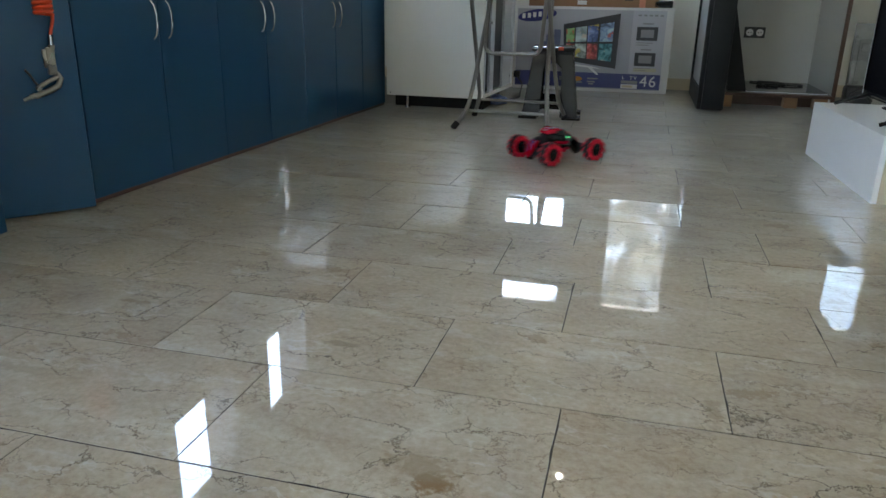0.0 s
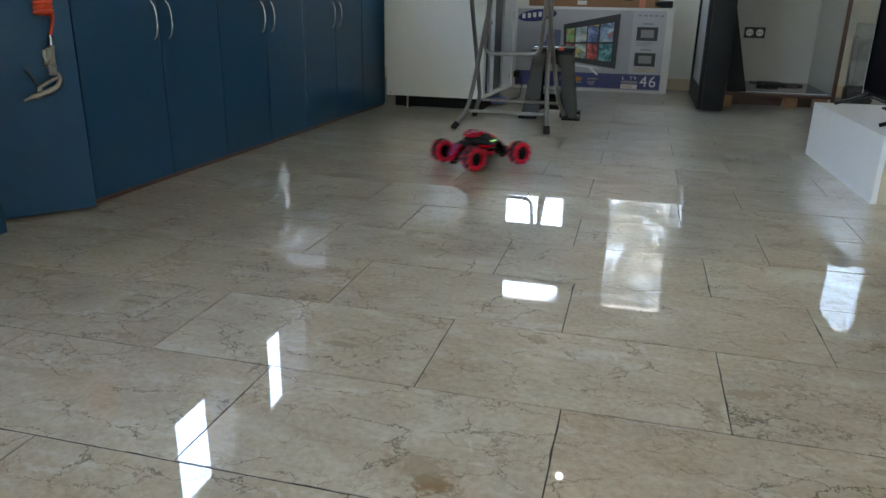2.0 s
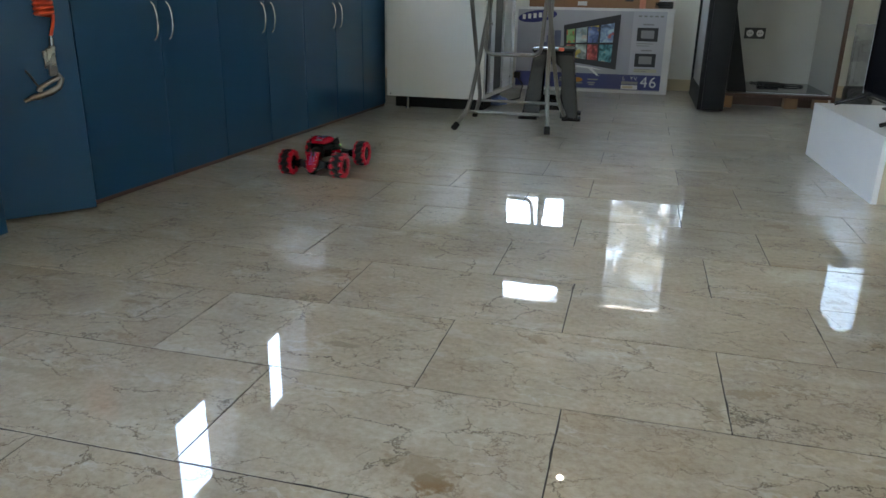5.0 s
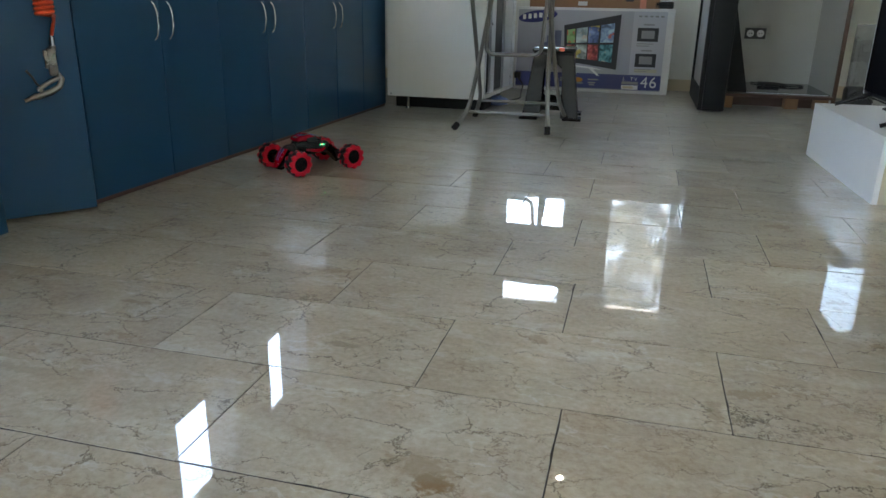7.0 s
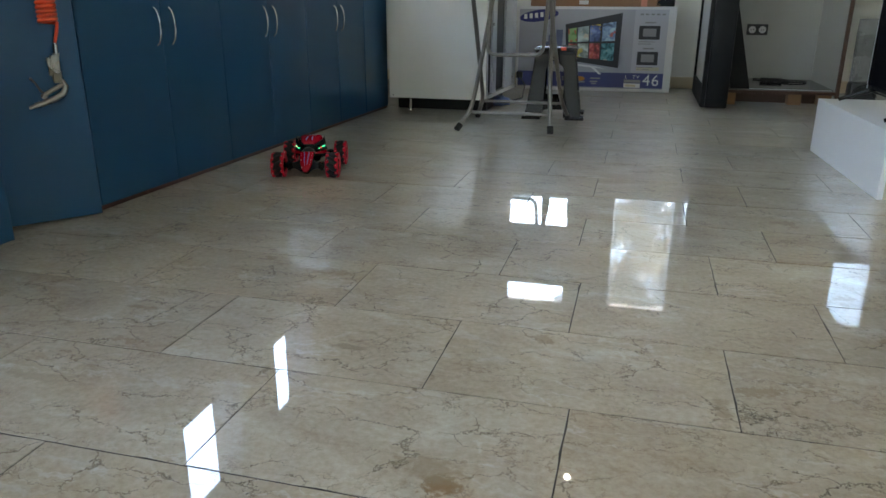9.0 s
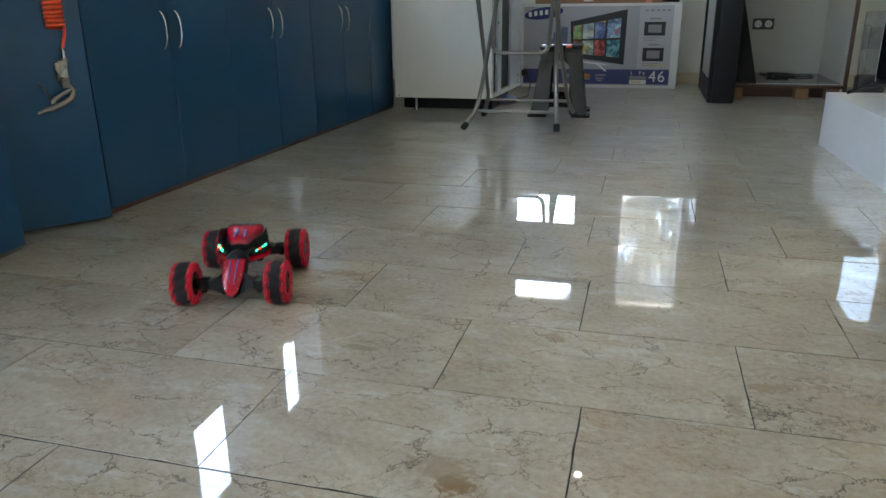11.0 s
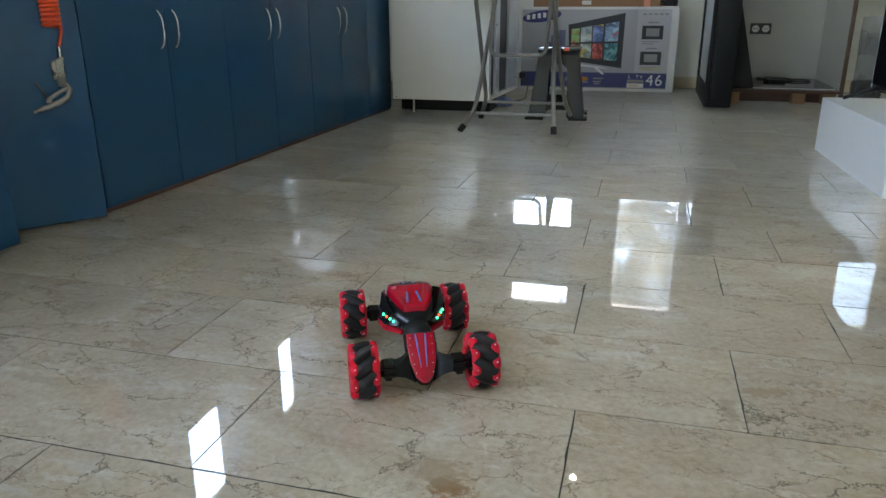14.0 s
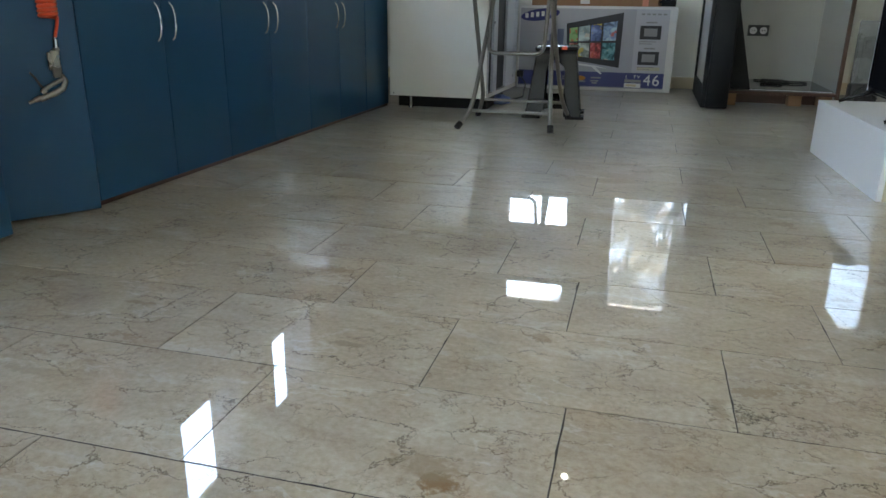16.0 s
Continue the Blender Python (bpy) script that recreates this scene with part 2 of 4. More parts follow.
def glow(name, color, strength):
    m = Mat(name, color, 0.4)
    m.p.inputs["Emission Color"].default_value = (*color, 1)
    m.p.inputs["Emission Strength"].default_value = strength
    return m.mat


M_LEDG = glow("green_led", (0.0, 1.0, 0.36), 0.16)
M_LEDR = glow("red_led", (1.0, 0.03, 0.02), 0.22)
M_BULB = glow("lamp_bulb", (1.0, 0.97, 0.92), 6.0)


def thin(name, share):
    """Lets a share of the light through a thin sheet."""
    m = Mat(name, (0.1, 0.1, 0.1), 0.6)
    through_light = m.node("BsdfTranslucent")
    both = m.node("MixShader")
    both.inputs[0].default_value = share
    m.link(m.p.outputs[0], both.inputs[1])
    m.link(through_light.outputs[0], both.inputs[2])
    m.link(both.outputs[0], m.tree.nodes["Material Output"].inputs["Surface"])
    return m, through_light.inputs["Color"]


def leaf_mat():
    m, inner = thin("green_foliage", 0.45)
    r = m.node("NewGeometry").outputs["Random Per Island"]
    tint = m.ramp(r, [(0.0, (0.085, 0.100, 0.100)), (0.6, (0.100, 0.114, 0.116)), (1.0, (0.115, 0.125, 0.128))])
    m.color(tint)
    m.link(tint, inner)
    return m.mat


def blind_mat():
    m, inner = thin("translucent_white_fabric", 0.5)
    weave = m.noise(m.coords(), 40.0, 4)
    tint = m.ramp(weave.outputs[0], [(0.3, (0.38, 0.39, 0.43)), (0.7, (0.48, 0.49, 0.53))])
    m.color(tint)
    m.link(tint, inner)
    return m.mat


M_LEAF = leaf_mat()
M_BLIND = blind_mat()


def glass_mat(name, color=(1, 1, 1), rough=0.0):
    m = Mat(name, color, rough)
    m.p.inputs["Transmission Weight"].default_value = 1.0
    m.p.inputs["IOR"].default_value = 1.45
    return m.mat


M_GLASS = glass_mat("clear_glass")
M_TINT = worn("dark_tinted_glass", (0.02, 0.025, 0.03), 0.06, amount=0.1, scale=6, bump=0.0)
M_FILM = worn("milky_plastic_film", (0.17, 0.17, 0.16), 0.28, amount=0.6, scale=30, bump=0.7)


# ---- mesh helpers ----
def box(bm, c, s, rz=0.0, bevel=0.0, m=None):
    """A box with centre c and size s, optionally turned and bevelled."""
    mat = Matrix.Translation(c) @ Matrix.Rotation(radians(rz), 4, "Z")
    if m is not None:
        mat = m @ mat
    out = bmesh.ops.create_cube(bm, size=1.0, matrix=mat @ Matrix.Diagonal((*s, 1)))
    if bevel:
        edges = list({e for v in out["verts"] for e in v.link_edges})
        bmesh.ops.bevel(bm, geom=edges, offset=bevel, segments=2, affect="EDGES", profile=0.5)
    return bm


def tube(bm, points, r, seg=10, closed=False, caps=True):
    """A round bar along points; r is one radius or one a point."""
    pts = [Vector(p) for p in points]
    n = len(pts)
    rs = r if isinstance(r, (list, tuple)) else [r] * n
    rings, side = [], None
    for i, p in enumerate(pts):
        if closed:
            d = pts[(i + 1) % n] - pts[i - 1]
        else:
            d = pts[min(i + 1, n - 1)] - pts[max(i - 1, 0)]
        d.normalize()
        if side is None:
            side = d.orthogonal().normalized()
        side = (side - d * side.dot(d)).normalized()
        up = d.cross(side)
        rings.append([bm.verts.new(p + rs[i] * (math.cos(a) * side + math.sin(a) * up)) for a in (2 * math.pi * k / seg for k in range(seg))])
    for i in range(n if closed else n - 1):
        a, b = rings[i], rings[(i + 1) % n]
        for k in range(seg):
            bm.faces.new((a[k], a[(k + 1) % seg], b[(k + 1) % seg], b[k]))
    if caps and not closed:
        bm.faces.new(rings[0][::-1])
        bm.faces.new(rings[-1])
    return bm


def bend(points, radius, steps=5):
    """Rounds the corners of a polyline."""
    pts = [Vector(p) for p in points]
    out = [pts[0]]
    for a, b, c in zip(pts, pts[1:], pts[2:]):
        u, v = (a - b), (c - b)
        r = min(radius, u.length * 0.45, v.length * 0.45)
        p, q = b + u.normalized() * r, b + v.normalized() * r
        for k in range(steps + 1):
            t = k / steps
            out.append((1 - t) ** 2 * p + 2 * t * (1 - t) * b + t * t * q)
    return out + [pts[-1]]


def loft(bm, rings, caps=True):
    """Skins rings of equal length."""
    vs = [[bm.verts.new(p) for p in ring] for ring in rings]
    n = len(vs[0])
    for a, b in zip(vs, vs[1:]):
        for k in range(n):
            bm.faces.new((a[k], a[(k + 1) % n], b[(k + 1) % n], b[k]))
    if caps:
        bm.faces.new(vs[0][::-1])
        bm.faces.new(vs[-1])
    return bm


def prism(bm, outline, depth, place):
    """A flat outline (x, z) given thickness along y, laid by the matrix place."""
    front = [bm.verts.new(place @ Vector((x, 0, z))) for x, z in outline]
    back = [bm.verts.new(place @ Vector((x, depth, z))) for x, z in outline]
    bm.faces.new(front)
    bm.faces.new(back[::-1])
    n = len(outline)
    for k in range(n):
        bm.faces.new((front[k], back[k], back[(k + 1) % n], front[(k + 1) % n]))
    return bm


def finish(bm, name, material, smooth=None):
    bmesh.ops.recalc_face_normals(bm, faces=bm.faces[:])
    me = bpy.data.meshes.new(name)
    bm.to_mesh(me)
    bm.free()
    me.materials.append(material)
    if smooth:
        me.shade_smooth()
        me.set_sharp_from_angle(angle=radians(smooth))
    return me


def part(name, bm, material, parent=None, label="", smooth=None, m=None):
    """Links a bmesh as one mesh object, under a thing or a part."""
    ob = new(name, finish(bm, name, material, smooth))
    if parent is not None:
        ob.parent = parent
    if m is not None:
        ob.matrix_basis = m
    if label:
        ob["label"] = label
    return ob


def thing(name, m, label, category, group="", kind=""):
    ob = new(name)
    ob.empty_display_size = 0.05
    ob.matrix_basis = m
    return tagged(ob, label, category, group, kind)


def lone(name, bm, material, label, category, smooth=None, group="", kind="", m=None):
    return tagged(part(name, bm, material, None, "", smooth, m), label, category, group, kind)


def BM():
    return bmesh.new()


def text(name, body, size, material, parent, m, label=""):
    """Letters as a mesh."""
    c = bpy.data.curves.new(name, "FONT")
    c.body, c.size, c.align_x, c.align_y, c.extrude = body, size, "CENTER", "CENTER", 0.0006
    tmp = bpy.data.objects.new(name, c)
    scene.collection.objects.link(tmp)
    me = bpy.data.meshes.new_from_object(tmp.evaluated_get(bpy.context.evaluated_depsgraph_get()))
    bpy.data.objects.remove(tmp)
    me.materials.clear()
    me.materials.append(material)
    ob = new(name, me)
    ob.parent, ob.matrix_basis = parent, m
    if label:
        ob["label"] = label
    return ob


# ---- the room ----
X0, X1, Y0, Y1, TOP = -2.25, 2.5, -3.2, 6.25, 3.05
WALL = 0.2


def wall(name, axis, at, lo, hi, holes, label, out, thick=WALL, paint=M_WALL):
    """A wall in the plane axis=at from lo to hi, with openings (a0, a1, z0, z1) cut through its thickness towards out."""
    bm = BM()
    edges_a = sorted({lo, hi, *[h[0] for h in holes], *[h[1] for h in holes]})
    for a0, a1 in zip(edges_a, edges_a[1:]):
        mid = (a0 + a1) / 2
        cuts = sorted((h[2], h[3]) for h in holes if h[0] < mid < h[1])
        z = 0.0
        for z0, z1 in cuts + [(TOP, TOP)]:
            if z0 - z > 1e-4:
                c, s = ((a0 + a1) / 2, at + out * thick / 2, (z + z0) / 2), (a1 - a0, thick, z0 - z)
                if axis == "x":
                    c, s = (c[1], c[0], c[2]), (s[1], s[0], s[2])
                box(bm, c, s)
            z = z1
    bmesh.ops.remove_doubles(bm, verts=bm.verts[:], dist=1e-5)
    return lone(name, bm, paint, label, "wall", kind="structure")


FAR_HOLES = [(-1.025, -0.435, 0.975, 2.07), (-0.088, 0.482, 0.94, 2.045)]
# the first opening is unseen, added so that light enters beside the camera
LEFT_HOLES = [(-2.7, 0.3, 1.15, 2.35), (2.95, 3.552, 1.62, 2.20), (4.04, 4.64, 1.62, 2.17)]
wall("wall_north", "y", Y1, X0, X1, FAR_HOLES, "white plastered wall with bright window openings", 1)
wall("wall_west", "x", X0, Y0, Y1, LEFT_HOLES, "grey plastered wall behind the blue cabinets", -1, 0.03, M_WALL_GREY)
wall("wall_south", "y", Y0, X0, X1, [], "plain white plastered wall", -1)
wall("wall_east", "x", X1, Y0, Y1, [], "plain white plastered wall", 1)
lone("ceiling", box(BM(), ((X0 + X1) / 2, (Y0 + Y1) / 2, TOP + 0.1), (X1 - X0 + 0.4, Y1 - Y0 + 0.4, 0.2)), M_CEIL, "plain white painted ceiling", "ceiling", kind="structure")
floor = lone("floor", box(BM(), ((X0 + X1) / 2, (Y0 + Y1) / 2, -0.0514), (X1 - X0, Y1 - Y0, 0.1)), M_GROUT, "polished beige marble floor tiles with dark joints", "floor", kind="structure")
lone("ground", box(BM(), (0, 0, -0.40), (400, 400, 0.2)), M_LAWN, "grey paved ground outside the shop", "ground", kind="structure")


def window(name, x0, x1, z0, z1, y, bars, label):
    w = thing(name, pose((x0 + x1) / 2, y, z0), label, "window", kind="structure")
    wd, h = x1 - x0, z1 - z0
    f = 0.035
    bm = BM()
    for c, s in (((-wd / 2 + f / 2, 0, h / 2), (f, 0.06, h)), ((wd / 2 - f / 2, 0, h / 2), (f, 0.06, h)), ((0, 0, f / 2), (wd - 2 * f, 0.06, f)), ((0, 0, h - f / 2), (wd - 2 * f, 0.06, f))):
        box(bm, c, s, bevel=0.003)
    part("window_frame", bm, M_ALU, w)
    for z in bars:
        part("window_bar", box(BM(), (0, 0, z - z0), (wd - 2 * f, 0.04, 0.03), bevel=0.003), M_ALU, w)
    p = part("pane", box(BM(), (0, 0, h / 2), (wd - 2 * f, 0.005, h - 2 * f)), M_GLASS, w)
    p.visible_shadow = False
    return w


window("window_1", -1.025, -0.435, 0.975, 2.07, Y1 + 0.1, (), "aluminium-framed window with a half-lowered blind")
window("window_2", -0.088, 0.482, 0.94, 2.045, Y1 + 0.1, (), "aluminium-framed window with trees outside")
# translucent blinds drawn across part of the side windows
for y0, y1, z0, z1 in ((3.27, 3.541, 1.62, 2.20), (4.24, 4.629, 1.62, 2.17)):
    bm = BM()
    count = round((y1 - y0) / 0.05)
    for k in range(count):
        box(bm, (X0 - 0.015, y0 + (y1 - y0) * (k + 0.5) / count, (z0 + z1) / 2), (0.004, (y1 - y0) / count, z1 - z0))
    lone("side_blind", bm, M_BLIND, "pale translucent fabric blind in a side window", "blind")
# the printed panel across the middle of the first window
lone("window_panel", box(BM(), (-0.730, Y1 + 0.03, 1.553), (0.584, 0.006, 0.588)), M_INKGREY, "grey panel hung across the middle of a window", "blind")
lone("baseboard", box(BM(), (X0 + (X1 - X0) / 2, Y1 - 0.006, 0.045), (X1 - X0 - 0.02, 0.012, 0.09), bevel=0.002), M_CREAM, "cream stone baseboard along the wall", "baseboard", kind="structure")


# ---- blue cabinets along the wall ----
CAB = Matrix.Translation((-1.623, 1.851, 0)) @ Matrix.Rotation(math.atan2(2.625, 0.098), 4, "Z")
# in the cabinets' own space x runs along the fronts and y into the wall


def bow_handle(parent, x, z0, z1, side):
    bm = BM()
    pts = []
    for k in range(13):
        t = k / 12
        out = 0.017 * (1 - (2 * t - 1) ** 2) ** 0.5
        pts.append((x + side * 0.005 * math.sin(math.pi * t), -0.002 - out, z0 + (z1 - z0) * t))
    tube(bm, pts, [0.0026 + 0.0014 * math.sin(math.pi * k / 12) for k in range(13)], 8)
    return part("handle", bm, M_CHROME, parent, "bowed chrome handle", 40)


def cabinet(x, width, doors, label):
    c = thing("base_cabinet", CAB @ Matrix.Translation((x, 0, 0)), label, "cabinet", "blue base cabinets")
    part("body", box(BM(), (width / 2, 0.30, 0.455), (width - 0.002, 0.56, 0.85)), M_CARCASS, c)
    part("plinth", box(BM(), (width / 2, 0.256, 0.008), (width, 0.50, 0.016), bevel=0.002), M_PLINTH, c, "red-brown plinth")
    cuts = (0.0, width - 0.3725, width) if doors == 2 else (0.0, width)
    for k, (a, b) in enumerate(zip(cuts, cuts[1:])):
        d = part("door", box(BM(), ((a + b) / 2, 0.008, 0.444), (b - a - 0.003, 0.019, 0.854), bevel=0.0018), M_BLUE, c)
        if doors == 2:
            hx = cuts[1] + (0.048 if k else -0.036)
            bow_handle(d, hx, 0.512, 0.642, 1 if k else 1)
    return c


for x, width in ((0.006, 0.784), (0.790, 0.745), (1.535, 0.740)):
    cabinet(x, width, 2, "glossy dark blue two-door base cabinet with chrome handles")
cabinet(2.275, 0.37, 1, "narrow blue end cabinet beside the white fridge")
lone("worktop", box(BM(), (1.31, 0.30, 0.905), (2.66, 0.62, 0.036), bevel=0.004), M_GREYWHITE, "pale worktop across the blue cabinets", "worktop", m=CAB)

# the ajar door and the block nearest the camera
ajar = thing("tall_cabinet", pose(-1.66, 1.10, 0), "blue cabinet with its door standing ajar", "cabinet", "blue base cabinets")
part("body", box(BM(), (-0.28, -0.09, 0.455), (0.50, 0.70, 0.85)), M_CARCASS, ajar)
part("plinth", box(BM(), (-0.27, -0.09, 0.008), (0.50, 0.70, 0.016)), M_PLINTH, ajar)
part("door", box(BM(), (0.028, -0.01, 0.443), (0.020, 0.80, 0.858), bevel=0.0018), M_BLUE, ajar)
DOOR_A, DOOR_B = Vector((-1.745, 1.600)), Vector((-1.586, 1.812))
dd = DOOR_B - DOOR_A
door_turn = math.atan2(dd.y, dd.x)
ajar_door = Matrix.Translation((DOOR_A.x + 1.66, DOOR_A.y - 1.10, 0)) @ Matrix.Rotation(door_turn, 4, "Z")
part("ajar_door", box(BM(), (dd.length / 2 - 0.15, 0.010, 0.441), (dd.length + 0.30, 0.020, 0.866), bevel=0.0018), M_BLUE, ajar, m=ajar_door)


# ---- air gun on its coiled hose ----
def air_gun():
    du = dd.normalized()
    g = thing("air_gun", pose(DOOR_A.x + 0.157 * du.x, DOOR_A.y + 0.157 * du.y, 0.395, 0, 0, math.degrees(door_turn)), "nickel blow gun hanging from an orange-red coiled hose", "air gun")
    # x to the right along the door, z up, y into the door
    bm = BM()
    pts = [(0.033 + 0.023 * math.cos(a), 0.016 * math.sin(a) - 0.022, 0.206 + 0.0125 * a / (2 * math.pi)) for a in (0.45 * k for k in range(0, 150))]
    tube(bm, pts, 0.0058, 8)
    part("coil", bm, M_HOSE, g, "orange-red coiled hose", 60)
    bm = BM()
    tube(bm, bend([(0.056, -0.020, 0.210), (0.055, -0.016, 0.19), (0.044, -0.013, 0.150)], 0.01), 0.0050, 8)
    part("hose_end", bm, M_HOSE, g, "straight orange-red hose end", 60)
    bm = BM()
    tube(bm, [(0.044, -0.013, 0.158), (0.043, -0.013, 0.146), (0.043, -0.013, 0.145), (0.042, -0.013, 0.118), (0.042, -0.013, 0.117), (0.042, -0.013, 0.108)], [0.0035, 0.0035, 0.0072, 0.0072, 0.005, 0.005], 12)
    part("coupling", bm, M_CHROME, g, "nickel coupling", 30)
    bm = BM()
    box(bm, (0.036, -0.013, 0.074), (0.024, 0.017, 0.080), bevel=0.005)
    box(bm, (0.020, -0.013, 0.082), (0.010, 0.012, 0.052), bevel=0.003)
    tube(bm, [(0.046, -0.013, 0.040), (0.055, -0.013, 0.024), (0.046, -0.013, 0.002), (0.020, -0.013, -0.012), (-0.020, -0.013, -0.026)], [0.0070, 0.0075, 0.0086, 0.0090, 0.0082], 12)
    tube(bm, [(0.050, -0.013, 0.030), (0.020, -0.013, 0.016), (-0.008, -0.013, 0.000)], [0.0060, 0.0060, 0.0060], 10)
    tube(bm, [(0.042, -0.013, 0.120), (0.042, -0.013, 0.110)], 0.009, 12)
    part("gun_body", bm, M_BRASSY, g, "worn nickel gun body", 40)
    bm = BM()
    tube(bm, [(-0.018, -0.013, -0.022), (-0.034, -0.013, -0.028), (-0.0345, -0.013, -0.0283), (-0.052, -0.013, -0.035)], [0.0072, 0.0070, 0.0050, 0.0046], 10)
    part("nozzle", bm, M_BRASSY, g, "", 40)
    bm = BM()
    lever = bend([(0.004, -0.013, -0.002), (-0.014, -0.013, 0.010), (-0.024, -0.013, 0.034), (-0.038, -0.013, 0.052)], 0.01)
    tube(bm, lever, 0.0030, 8)
    part("trigger", bm, M_DARKPL, g, "dark trigger lever", 60)
    part("pivot", tube(BM(), [(-0.008, -0.024, -0.004), (-0.008, -0.002, -0.004)], 0.0068, 12), M_BRASSY, g, "", 30)
    part("hook", tube(BM(), bend([(0.033, 0.0, 0.44), (0.033, -0.022, 0.44), (0.033, -0.022, 0.36)], 0.01), 0.004, 8), M_CHROME, g)
    return g


air_gun()


# ---- white fridge cabinet beside the blue row ----
def white_fridge():
    f = thing("display_fridge", pose(-1.165, 4.40, 0), "white-backed display fridge on chrome feet", "fridge")
    w = 0.63
    part("back_panel", box(BM(), (0, 0.012, 0.425), (w, 0.024, 0.69), bevel=0.003), M_GREYWHITE, f, "cream-white enamelled panel")
    part("bottom", box(BM(), (0, 0.39, 0.092), (w, 0.73, 0.024)), M_DARKPL, f)
    # added black block: stands in for the dark shade beneath the fridge
    part("plinth", box(BM(), (0.0, 0.40, 0.040), (w - 0.04, 0.56, 0.080)), M_MATTBLACK, f, "black block added for the shade under the fridge")
    part("top", box(BM(), (0, 0.36, 0.755), (w, 0.66, 0.03)), M_GREYWHITE, f)
    part("inner_side", box(BM(), (-w / 2 + 0.012, 0.36, 0.422), (0.024, 0.66, 0.634)), M_GREYWHITE, f)
    part("inner_wall", box(BM(), (0.16, 0.38, 0.422), (0.02, 0.60, 0.634)), M_DARKPL, f)
    side = Matrix.Translation((w / 2, 0, 0)) @ Matrix.Rotation(radians(-3.6), 4, "Z")
    for y0, y1 in ((0.024, 0.045), (0.155, 0.245), (0.49, 0.693), (0.712, 0.79)):
        part("side_post", box(BM(), (-0.012, (y0 + y1) / 2, 0.424), (0.024, y1 - y0, 0.64), bevel=0.003), M_ALU, f, "pale aluminium post", m=side)
    part("bottom_rail", box(BM(), (-0.011, 0.41, 0.096), (0.026, 0.77, 0.026), bevel=0.002), M_GREYWHITE, f, m=side)
    for y0, y1 in ((0.047, 0.153), (0.247, 0.488), (0.695, 0.710)):
        part("door_seal", box(BM(), (-0.022, (y0 + y1) / 2, 0.424), (0.010, y1 - y0, 0.62)), M_CARCASS, f, "black rubber door seal", m=side)
    for x in (-0.19, 0.27):
        for y in (0.05, 0.62):
            bm = BM()
            tube(bm, [(x, y, 0), (x, y, 0.012), (x, y, 0.0125), (x, y, 0.082)], [0.017, 0.015, 0.009, 0.009], 12)
            part("foot", bm, M_CHROME, f, "chrome foot", 30)
    for x in (-0.29, 0.29):
        part("screw", tube(BM(), [(x, -0.002, 0.095), (x, 0.002, 0.095)], 0.004, 8), M_DARKPL, f)
    return f


white_fridge()


# ---- folding table ----
def folding_table():
    t = thing("folding_table", pose(-0.61, 4.0, 0), "folding table with grey tubular steel legs", "table")
    part("tabletop", box(BM(), (-0.02, 0.03, 0.751), (0.80, 0.66, 0.022), bevel=0.004), M_TABLETOP, t, "pale laminate tabletop")
    part("apron", box(BM(), (-0.02, 0.03, 0.737), (0.70, 0.56, 0.006), bevel=0.002), M_TABLETOP, t)
    legs = (
        [(-0.258, -0.268, 0.012), (-0.20, -0.20, 0.10), (-0.18, -0.15, 0.233), (-0.18, 0.0, 0.40), (-0.14, 0.10, 0.734)],
        [(-0.253, 0.236, 0.012), (-0.215, 0.20, 0.12), (-0.20, 0.0, 0.36), (-0.187, -0.27, 0.734)],
        [(0.243, -0.249, 0.012), (0.232, -0.21, 0.12), (0.224, -0.20, 0.256), (0.20, 0.0, 0.45), (0.184, 0.13, 0.734)],
        [(0.288, 0.281, 0.012), (0.255, 0.20, 0.10), (0.245, 0.10, 0.196), (0.225, -0.02, 0.40), (0.205, -0.26, 0.734)],
    )
    for corners in legs:
        pts = bend(corners, 0.09)
        leg = part("leg", tube(BM(), pts, 0.0115, 10), M_STEEL, t, "", 50)
        a = Vector(pts[0])
        d = (Vector(pts[1]) - a).normalized()
        part("foot_cap", tube(BM(), [a - d * 0.008, a + d * 0.030], 0.0165, 12), M_RUBBER, leg, "black rubber foot cap", 40)
    part("crossbar", tube(BM(), [(-0.195, -0.185, 0.092), (0.234, -0.205, 0.096)], 0.0085, 10), M_STEEL, t, "", 50)
    part("crossbar", tube(BM(), [(-0.222, 0.205, 0.105), (0.257, 0.205, 0.105)], 0.0085, 10), M_STEEL, t, "", 50)
    part("brace", tube(BM(), bend([(-0.110, -0.13, 0.734), (-0.135, -0.10, 0.393), (0.165, -0.10, 0.395), (0.190, -0.13, 0.734)], 0.05), 0.0105, 10), M_STEEL, t, "", 50)
    return t


folding_table()


